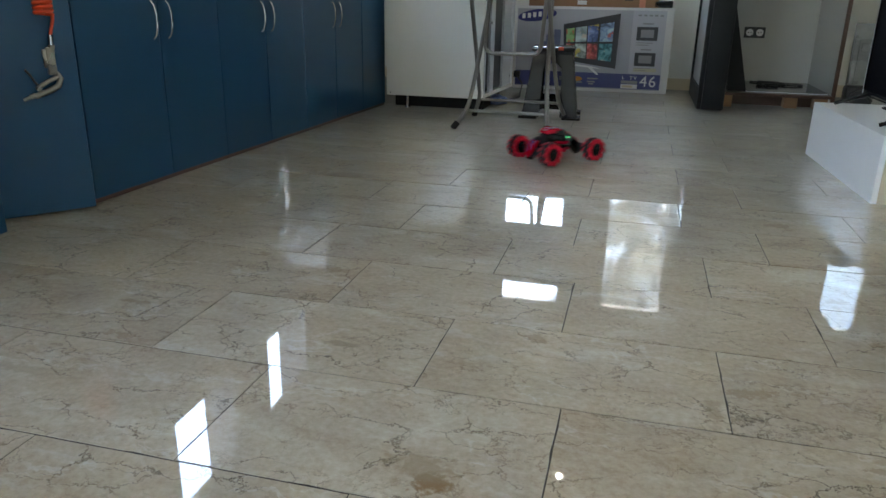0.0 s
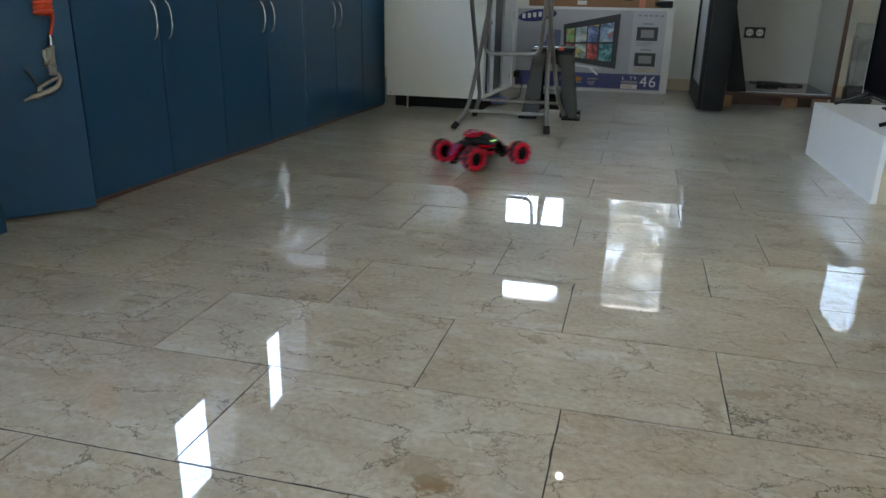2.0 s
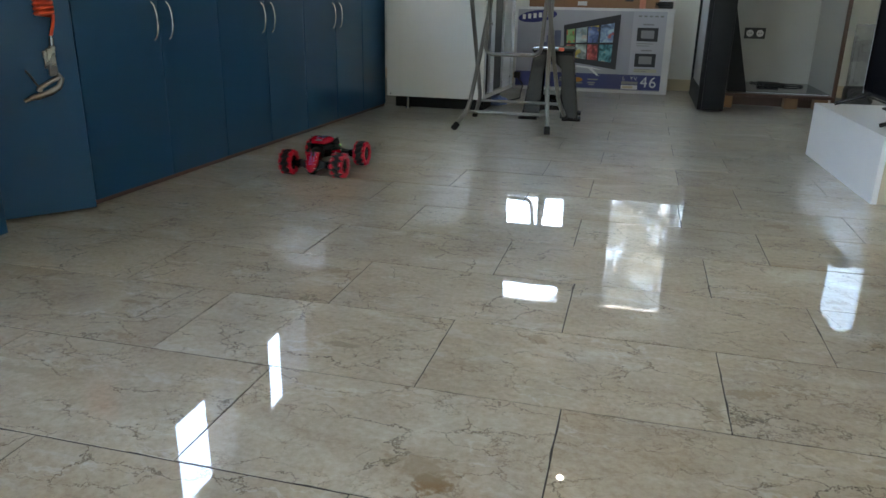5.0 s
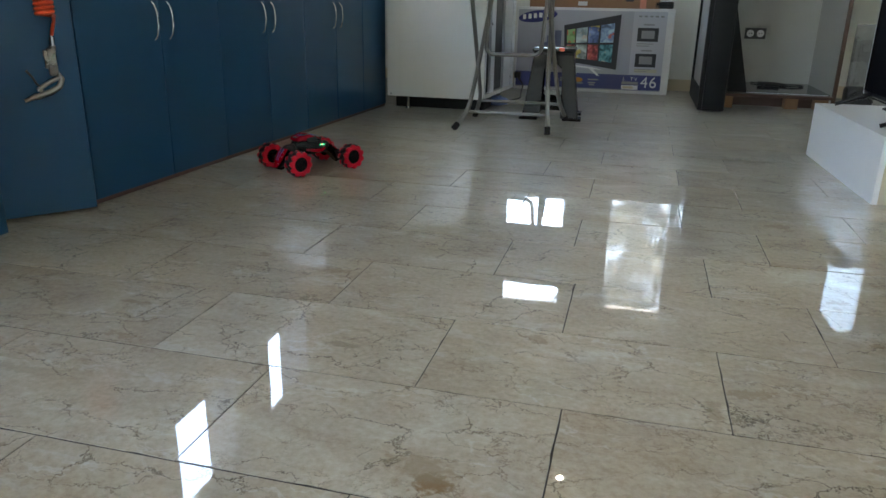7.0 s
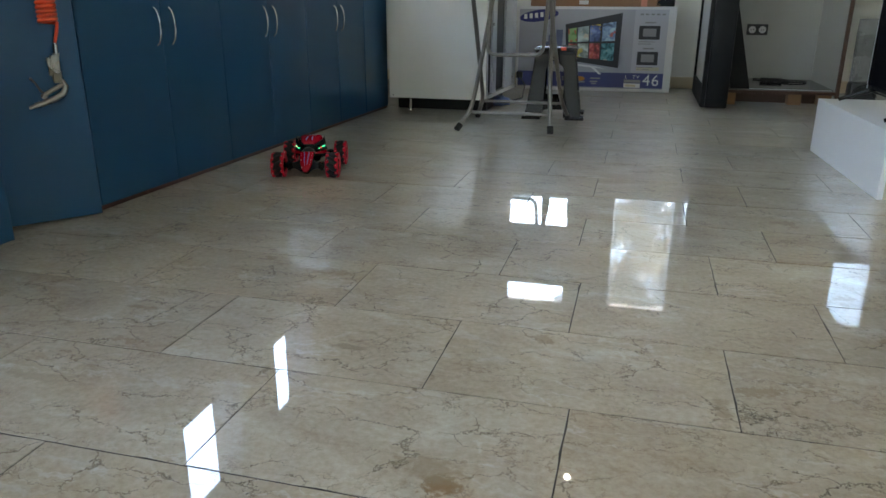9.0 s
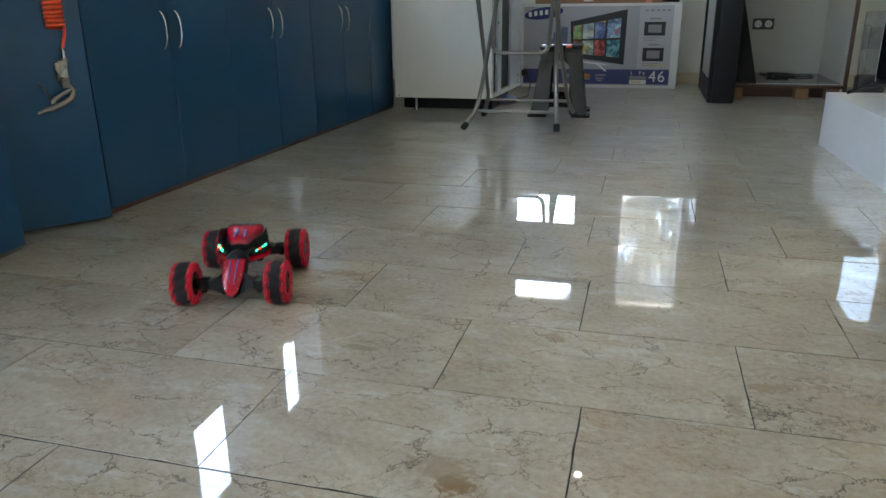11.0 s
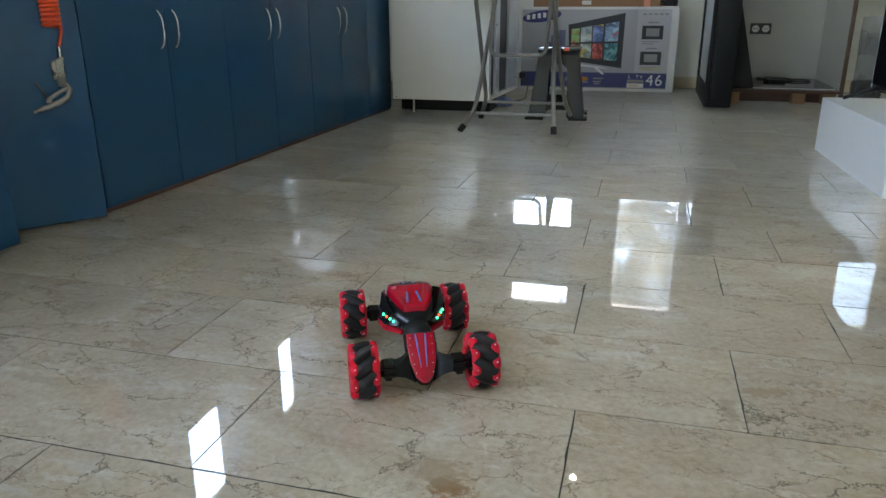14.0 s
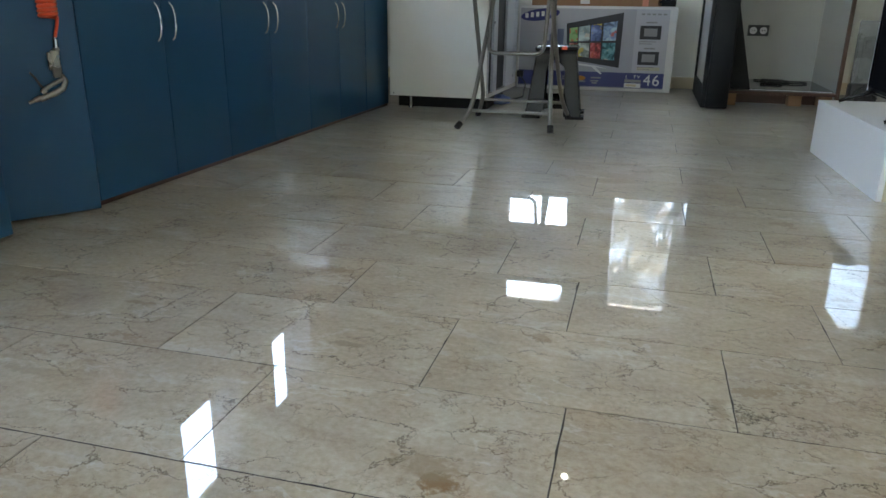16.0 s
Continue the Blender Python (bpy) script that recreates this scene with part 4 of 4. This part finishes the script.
def wheel_meshes():
    tyre, rim, hub = BM(), BM(), BM()
    pins = []
    n = 10
    rollers = (BM(), BM())
    for hand, roller in zip((1, -1), rollers):
        a = 0.0
        c = Vector((0, math.cos(a), math.sin(a))) * 0.0385
        tang = Vector((0, -math.sin(a), math.cos(a)))
        d = (Vector((1, 0, 0)) * 0.82 + tang * 0.57 * hand).normalized()
        out = Vector((0, math.cos(a), math.sin(a)))
        pts, rs = [], []
        for j in range(7):
            u = -1 + j / 3
            pts.append(c + d * 0.0225 * u + out * (0.0 - 0.0025 * u * u))
            rs.append(0.0128 * math.sqrt(max(0.12, 1 - 0.42 * u * u)))
        tube(roller, pts, rs, 8)
    tube(tyre, [(-0.017, 0, 0), (0.017, 0, 0)], 0.036, 24)
    for s in (-1, 1):
        m = 60
        outer, inner = [], []
        for k in range(m):
            a = 2 * math.pi * k / m
            bump = abs(math.cos(a * n / 2 + s * 0.6))
            ro = 0.0400 + 0.0108 * bump ** 0.7
            outer.append((ro, a))
            inner.append((0.0285, a))
        rings = []
        for x, ring in ((0.010, inner), (0.0115, [(r - 0.003, a) for r, a in outer]), (0.0165, outer), (0.0230, [(r - 0.001, a) for r, a in outer]), (0.0255, [(r - 0.005, a) for r, a in outer]), (0.0225, inner), (0.010, inner)):
            rings.append([Vector((s * x, r * math.cos(a), r * math.sin(a))) for r, a in ring])
        loft(rim, rings, caps=False)
        tube(hub, [(s * 0.010, 0, 0), (s * 0.019, 0, 0), (s * 0.0215, 0, 0), (s * 0.0225, 0, 0)], [0.0290, 0.0288, 0.012, 0.006], 24)
        for k in range(5):
            a = 2 * math.pi * k / 5
            box(hub, (s * 0.0195, 0.016 * math.cos(a), 0.016 * math.sin(a)), (0.004, 0.024, 0.006), m=None)
        a = -s * 1.2 / n
        pin = BM()
        p = Vector((s * 0.0225, 0.0462 * math.cos(a), 0.0462 * math.sin(a)))
        q = Vector((s * 0.0165, 0.0502 * math.cos(a + 0.06), 0.0502 * math.sin(a + 0.06)))
        tube(pin, [p, q], 0.0014, 6)
        pins.append(finish(pin, "pin", M_FOOT, 40))
    return (finish(hub, "hub", M_BLACKPL, 35), finish(tyre, "tyre", M_RUBBER, 50), finish(rim, "rim", M_REDRIM, 50), pins, [finish(b, "roller", M_RUBBER, 50) for b in rollers])


def stunt_car():
    car = thing("stunt_car", pose(0, 0, 0), "red and black remote-controlled stunt car with glowing lights", "toy car")

    # main shell: a black diamond body, wide behind the lights
    def ring(y, hw, z0, z1, n=20, sq=0.75):
        out = []
        for k in range(n):
            a = 2 * math.pi * k / n
            cx, sz = math.cos(a), math.sin(a)
            out.append(Vector((hw * math.copysign(abs(cx) ** sq, cx), y, (z0 + z1) / 2 + (z1 - z0) / 2 * math.copysign(abs(sz) ** sq, sz))))
        return out

    bm = loft(BM(), [ring(0.030, 0.014, 0.066, 0.094), ring(0.018, 0.028, 0.058, 0.101), ring(0.000, 0.044, 0.052, 0.108), ring(-0.022, 0.058, 0.050, 0.115), ring(-0.042, 0.063, 0.050, 0.119), ring(-0.066, 0.054, 0.050, 0.119), ring(-0.092, 0.040, 0.052, 0.114), ring(-0.108, 0.022, 0.058, 0.104)])
    part("body", bm, M_BLACKPL, car, "glossy black body shell", 40)
    # raised red bonnet on top
    def top_ring(z, grow):
        o = [(-0.020, 0.008), (0.020, 0.008), (0.034, -0.016), (0.047, -0.056), (0.043, -0.080), (0.030, -0.104), (-0.030, -0.104), (-0.043, -0.080), (-0.047, -0.056), (-0.034, -0.016)]
        return [Vector((x * grow, -0.035 + (y + 0.035) * grow, z + (0.006 if -0.09 < y < -0.03 else 0.0) - (0.008 if y > 0 else 0))) for x, y in o]

    bm = loft(BM(), [top_ring(0.108, 1.0), top_ring(0.119, 0.98), top_ring(0.1235, 0.90), top_ring(0.127, 0.55)])
    bmesh.ops.bevel(bm, geom=bm.edges[:], offset=0.0022, segments=2, affect="EDGES", clamp_overlap=True)
    part("bonnet", bm, M_RED, car, "glossy red bonnet", 35)
    for sx in (-1, 1):
        bm = box(BM(), (0, 0, 0), (0.0036, 0.034, 0.0012), m=Matrix.Translation((0.011 * sx, -0.016, 0.1250)) @ Matrix.Rotation(radians(-13), 4, "X") @ Matrix.Rotation(radians(-6 * sx), 4, "Z"))
        part("stripe", bm, M_DECALBLUE, car, "blue decal stripe")
        bm = box(BM(), (0, 0, 0), (0.0034, 0.016, 0.0012), m=Matrix.Translation((0.010 * sx, -0.080, 0.1290)) @ Matrix.Rotation(radians(10), 4, "X"))
        part("stripe", bm, M_DECALBLUE, car)
        # black horn beside the bonnet
        bm = loft(BM(), [[Vector((sx * x, y, z)) for x, y, z in ((0.034, 0.006, 0.098), (0.044, 0.000, 0.096), (0.042, 0.002, 0.104))],
                         [Vector((sx * x, y, z)) for x, y, z in ((0.044, -0.030, 0.106), (0.064, -0.032, 0.102), (0.058, -0.040, 0.130))],
                         [Vector((sx * x, y, z)) for x, y, z in ((0.044, -0.072, 0.112), (0.053, -0.070, 0.106), (0.049, -0.072, 0.122))]])
        part("shoulder", bm, M_BLACKPL, car, "", 40)
        # lamp pod: dark lens with four lights
        pod = loft(BM(), [[Vector((sx * x, y, z)) for x, y, z in ((0.030, 0.017, 0.086), (0.036, 0.020, 0.083), (0.034, 0.014, 0.090))],
                          [Vector((sx * x, y, z)) for x, y, z in ((0.050, -0.006, 0.080), (0.058, -0.004, 0.078), (0.050, -0.010, 0.098))],
                          [Vector((sx * x, y, z)) for x, y, z in ((0.062, -0.034, 0.080), (0.068, -0.036, 0.080), (0.060, -0.038, 0.101))],
                          [Vector((sx * x, y, z)) for x, y, z in ((0.058, -0.052, 0.084), (0.062, -0.054, 0.084), (0.056, -0.054, 0.096))]])
        lens = part("headlight", pod, M_BLACKPL, car, "smoked headlight pod", 50)
        order = (M_LEDG, M_LEDG, M_LEDR, M_LEDG) if sx > 0 else (M_LEDG, M_LEDR, M_LEDG, M_LEDG)
        for k in range(4):
            u = k / 3
            p = Vector((sx * (0.0425 + 0.0155 * u), 0.0105 - 0.0265 * u, 0.0890 + 0.0045 * u))
            bm = BM()
            bmesh.ops.create_icosphere(bm, subdivisions=2, radius=0.0024, matrix=Matrix.Translation(p))
            part("light", bm, order[k], lens, "glowing diode", 60)
        # red lower stripe along the flank
        bm = loft(BM(), [[Vector((sx * x, y, z)) for x, y, z in ((0.024, 0.026, 0.068), (0.030, 0.026, 0.068), (0.030, 0.024, 0.076), (0.024, 0.024, 0.076))],
                         [Vector((sx * x, y, z)) for x, y, z in ((0.050, -0.012, 0.064), (0.060, -0.010, 0.064), (0.060, -0.012, 0.076), (0.050, -0.014, 0.076))],
                         [Vector((sx * x, y, z)) for x, y, z in ((0.056, -0.040, 0.066), (0.067, -0.042, 0.066), (0.066, -0.042, 0.078), (0.056, -0.040, 0.078))],
                         [Vector((sx * x, y, z)) for x, y, z in ((0.044, -0.076, 0.072), (0.052, -0.076, 0.072), (0.052, -0.076, 0.080), (0.044, -0.076, 0.080))]])
        part("flank_stripe", bm, M_RED, car, "red flank stripe", 40)
    part("vent", box(BM(), (0, -0.096, 0.1195), (0.030, 0.010, 0.010), bevel=0.0015), M_DARKPL, car)
    # the shell rides high on its necks
    for o in [o for o in bpy.data.objects if o.parent == car]:
        o.location, o.scale = (0, 0.027, 0.0115), (0.98, 1, 1)
    # necks and end plates
    for end, y0, s in (("front", 0.054, 1), ("rear", -0.096, -1)):
        bm = BM()
        tube(bm, [(0, y0 - s * 0.022, 0.084), (0, y0 - s * 0.008, 0.085), (0, y0 - s * 0.007, 0.085), (0, y0 + s * 0.006, 0.084), (0, y0 + s * 0.007, 0.083), (0, y0 + s * 0.018, 0.080), (0, y0 + s * 0.034, 0.070)], [0.024, 0.0275, 0.0245, 0.0245, 0.027, 0.024, 0.016], 20)
        part("neck", bm, M_MATTBLACK, car, "ribbed dark neck joint", 40)
        ya, yb = (0.081, 0.148) if s > 0 else (-0.121, -0.166)
        wa = 0.0268
        ol = [(-wa, 0.0), (wa, 0.0), (wa * 1.02, 0.30), (wa * 0.92, 0.62), (wa * 0.60, 0.90), (wa * 0.22, 1.0), (-wa * 0.22, 1.0), (-wa * 0.60, 0.90), (-wa * 0.92, 0.62), (-wa * 1.02, 0.30)]
        za, zb = (0.093, 0.024) if s > 0 else (0.094, 0.021)

        def at(x, v, lift):
            z = za + (zb - za) * (v ** 1.25)
            return Vector((x, ya + (yb - ya) * v, z + lift))

        bm = loft(BM(), [[at(x * 0.9, v * 0.9, -0.020) - Vector((0, s * 0.022, 0)) for x, v in ol], [at(x * 1.10, v, -0.004) - Vector((0, s * 0.004, 0)) for x, v in ol], [at(x, v, 0.0) for x, v in ol]])
        plate = part("end_block", bm, M_BLACKPL, car, "", 40)
        bm = loft(BM(), [[at(x * 0.95, v * 0.97 + 0.01, 0.0) for x, v in ol], [at(x * 0.93, v * 0.965 + 0.012, 0.0026) + Vector((0, s * 0.0030, 0)) for x, v in ol], [at(x * 0.78, v * 0.91 + 0.04, 0.0040) + Vector((0, s * 0.0046, 0)) for x, v in ol]])
        part("hood_plate", bm, M_RED, plate, "glossy red tapered hood plate", 35)
        for sx in (-1, 1):
            bm = BM()
            q = [at(sx * (0.0095 - 0.006 * v), v, 0.0040) + Vector((0, s * 0.0050, 0)) for v in (0.06, 0.3, 0.55, 0.72)]
            tube(bm, q, [0.0014, 0.0014, 0.0010, 0.0005], 6)
            part("stripe", bm, M_DECALBLUE, plate, "blue decal stripe")
            for v in (0.14, 0.30, 0.48, 0.66, 0.82):
                bm = BM()
                bmesh.ops.create_icosphere(bm, subdivisions=1, radius=0.0009, matrix=Matrix.Translation(at(sx * wa * (0.74 - 0.40 * max(0, v - 0.4)), v, 0.0038) + Vector((0, s * 0.0044, 0))))
                part("rivet", bm, M_FOOT, plate)
        # arms to the wheels, flared at the block
        ax = s * BASE
        for sx in (-1, 1):
            flare = []
            for k in range(6):
                w = (1 - k / 5) ** 2.2
                x = 0.016 + 0.038 * k / 5
                near = ((ya + s * 0.010, 0.079), (yb - s * 0.007, 0.024), (yb - s * 0.030, 0.024), (ya - s * 0.004, 0.068))
                far = ((ax + s * 0.013, 0.061), (ax + s * 0.014, 0.039), (ax - s * 0.013, 0.038), (ax - s * 0.013, 0.060))
                flare.append([Vector((sx * x, p[0] * w + q[0] * (1 - w), p[1] * w + q[1] * (1 - w))) for p, q in zip(near, far)])
            arm = part("arm", loft(BM(), flare), M_MATTBLACK, car, "black flared suspension arm", 50)
            case = BM()
            box(case, (sx * 0.063, ax, 0.050), (0.022, 0.030, 0.025), bevel=0.002)
            box(case, (sx * 0.079, ax, 0.051), (0.014, 0.022, 0.019), bevel=0.002)
            box(case, (sx * 0.064, ax + s * 0.006, 0.0355), (0.012, 0.014, 0.008), bevel=0.001)
            for h in (0.044, 0.056):
                box(case, (sx * 0.066, ax + s * 0.0158, h), (0.030, 0.003, 0.003), bevel=0.0008)
            part("motor_case", case, M_BLACKPL, arm, "ribbed black motor case")
            part("axle", tube(BM(), [(sx * 0.078, ax, 0.051), (sx * 0.100, ax, 0.051)], 0.006, 10), M_DARKPL, arm, "", 40)
    hub_me, tyre_me, rim_me, pin_mes, roller_me = wheel_meshes()
    wheels = []
    for sy in (1, -1):
        for sx in (-1, 1):
            w = new("wheel", hub_me)
            w.parent = car
            w.matrix_basis = pose(sx * TRACK, sy * BASE, WHEEL_R)
            w["label"] = "black roller wheel with scalloped red rims"
            for nm, me in (("tyre", tyre_me), ("rim", rim_me)):
                o = new(nm, me)
                o.parent = w
            for k in range(10):
                o = new("roller", roller_me[1 if sx * sy > 0 else 0])
                o.parent = w
                o.matrix_basis = Matrix.Rotation(2 * math.pi * k / 10, 4, "X")
                for me in pin_mes:
                    o = new("pin", me)
                    o.parent = w
                    o.matrix_basis = Matrix.Rotation(2 * math.pi * k / 10, 4, "X")
            wheels.append((w, sx, sy))
    return car, wheels


car, wheels = stunt_car()

# ---- floor tiles ----
ROWS = [0.688, 1.003, 1.312, 1.612, 1.905, 2.197, 2.490]
while ROWS[-1] < Y1:
    ROWS.append(min(ROWS[-1] + 0.300, Y1))
while ROWS[0] > Y0:
    ROWS.insert(0, max(ROWS[0] - 0.310, Y0))
FIRST = ROWS.index(0.688)
JOINTS = {0: (0.0, 0.547), 1: (-0.265, 0.544), 2: (-0.031, 0.535), 3: (-0.238, 0.532), 4: (-0.060, 0.528), 5: (-0.275, 0.525), 6: (-0.058, 0.520)}
GAP_X, GAP_Y = 0.0019, 0.0034
tile_meshes = {}
chips = random.Random(23)


def tile_mesh(w, d, worn_edge):
    """A slab with a fine bevel; where the walk sees it near, its edges are chipped."""
    key = (round(w, 3), round(d, 3), chips.randrange(14) if worn_edge else -1)
    if key not in tile_meshes:
        hw, hd, e = key[0] / 2, key[1] / 2, 0.0001
        outline = []
        corners = ((-hw, -hd), (hw, -hd), (hw, hd), (-hw, hd))
        for k, (a, b) in enumerate(zip(corners, corners[1:] + corners[:1])):
            steps = max(2, round((abs(b[0] - a[0]) + abs(b[1] - a[1])) / 0.032)) if worn_edge else 1
            inward = ((0, 1), (-1, 0), (0, -1), (1, 0))[k]
            for j in range(steps):
                u = (j + (chips.uniform(-0.3, 0.3) if j else 0)) / steps
                cut = 0.0
                if worn_edge:
                    cut = chips.uniform(0.0, 0.0006) + (chips.uniform(0.0008, 0.0020) if chips.random() < 0.06 else 0)
                x, y = a[0] + (b[0] - a[0]) * u, a[1] + (b[1] - a[1]) * u
                outline.append((x + inward[0] * cut, y + inward[1] * cut))
        rings = [[Vector((x * (1 - q / hw), y * (1 - q / hd), z)) for x, y in outline] for z, q in ((-0.012, 0), (-e, 0), (0.0, e))]
        tile_meshes[key] = finish(loft(BM(), rings), "tile", M_MARBLE)
    return tile_meshes[key]


trnd = random.Random(5)
for k, (y0, y1) in enumerate(zip(ROWS, ROWS[1:])):
    if y1 - y0 < 0.01:
        continue
    start, length = JOINTS.get(k - FIRST, (-0.265 if (k - FIRST) % 2 else -0.050, 0.530))
    x = start - math.ceil((start - X0) / length) * length
    while x < X1 - 0.01:
        a, b = max(x, X0), min(x + length, X1)
        if b - a > 0.02:
            o = new("tile", tile_mesh(b - a - GAP_X, y1 - y0 - GAP_Y, 0.3 < y0 < 2.6 and -1.9 < a < 1.3))
            o.parent = floor
            o.location = ((a + b) / 2, (y0 + y1) / 2, trnd.uniform(-0.0004, 0.0004))
            o.rotation_euler = (trnd.uniform(-1, 1) * 0.0007, trnd.uniform(-1, 1) * 0.0007, 0)
        x += length

# ---- what moves ----
CAR_PATH = [
    (0.0, -0.251, 3.122, 318), (0.2, -0.468, 2.928, 315), (0.5, -0.860, 2.516, 316), (0.6, -0.974, 2.440, 318),
    (0.8, -1.066, 2.358, 318), (1.0, -1.005, 2.393, 319), (1.2, -0.937, 2.505, 319), (1.5, -0.852, 2.544, 319),
    (1.8, -0.700, 2.730, 320), (2.0, -0.550, 2.926, 321), (2.2, -0.353, 3.187, 323), (2.4, -0.215, 3.361, 321),
    (2.5, -0.155, 3.400, 308), (2.6, -0.105, 3.460, 284), (2.7, -0.051, 3.490, 245), (2.8, -0.009, 3.525, 200),
    (2.9, 0.025, 3.545, 169), (3.0, 0.046, 3.562, 152), (3.1, 0.060, 3.572, 148), (3.5, 0.061, 3.540, 147),
    (3.7, -0.040, 3.400, 145), (3.9, -0.212, 3.190, 147), (4.0, -0.320, 3.070, 145), (4.1, -0.420, 2.920, 132),
    (4.2, -0.540, 2.811, 114), (4.5, -0.820, 2.650, 50), (4.9, -1.080, 2.600, 10), (5.4, -1.200, 2.600, -45),
    (5.9, -1.205, 2.605, -110), (6.2, -1.205, 2.605, -152), (6.3, -1.203, 2.606, -160), (6.4, -1.198, 2.604, -125),
    (6.5, -1.192, 2.595, -84), (6.6, -1.200, 2.608, -53), (6.7, -1.198, 2.605, -38), (6.8, -1.200, 2.615, -34),
    (7.0, -1.198, 2.610, -33), (7.2, -1.205, 2.618, -34), (7.3, -1.210, 2.622, -25), (7.4, -1.211, 2.625, 0),
    (7.5, -1.212, 2.622, 36), (7.6, -1.212, 2.610, 81), (7.7, -1.225, 2.612, 126), (7.8, -1.222, 2.608, 159),
    (7.9, -1.217, 2.607, 183), (8.0, -1.212, 2.608, 195), (9.2, -1.212, 2.610, 195), (9.6, -1.190, 2.500, 195),
    (10.2, -1.080, 2.050, 196), (10.8, -0.930, 1.570, 196), (11.3, -0.775, 1.165, 196), (11.5, -0.748, 1.079, 197),
    (11.7, -0.690, 1.043, 199), (12.0, -0.601, 1.023, 202), (12.3, -0.585, 1.028, 202), (12.5, -0.539, 1.043, 203),
    (12.6, -0.483, 1.057, 204), (12.8, -0.390, 1.090, 205), (13.0, -0.373, 1.096, 205), (13.3, -0.350, 1.106, 205),
    (13.5, -0.328, 1.115, 206), (14.1, -0.325, 1.115, 206), (14.3, -0.305, 1.080, 207), (14.5, -0.264, 1.003, 208),
    (14.7, -0.192, 0.868, 209), (15.0, -0.132, 0.772, 209), (15.2, -0.111, 0.705, 208), (15.4, -0.039, 0.585, 206),
    (15.5, 0.010, 0.500, 203), (15.7, 0.170, 0.330, 210), (16.0, 0.320, 0.020, 212),
]


def car_at(t):
    for a, b in zip(CAR_PATH, CAR_PATH[1:]):
        if t <= b[0]:
            u = (t - a[0]) / (b[0] - a[0])
            return [p + (q - p) * u for p, q in zip(a[1:], b[1:])]
    return CAR_PATH[-1][1:]


def motions():
    walk(car, [(t, pose(x, y, 0, 0, 0, h)) for t, x, y, h in CAR_PATH])
    steps = [k / 15 for k in range(16 * 15 + 1)]
    for w, sx, sy in wheels:
        angle, rows = 0.0, []
        last = car_at(0.0)
        for t in steps:
            now = car_at(t)
            h = radians(now[2])
            dx, dy = now[0] - last[0], now[1] - last[1]
            ahead, side = -math.sin(h) * dx + math.cos(h) * dy, math.cos(h) * dx + math.sin(h) * dy
            turn = radians(now[2] - last[2])
            run = ahead + side * sx * sy + sx * turn * 0.16
            angle -= max(-1.3, min(1.3, run / WHEEL_R))
            rows.append((t, Matrix.Translation((sx * TRACK, sy * BASE, WHEEL_R)) @ Matrix.Rotation(angle, 4, "X")))
            last = now
        walk(w, rows)


motions()
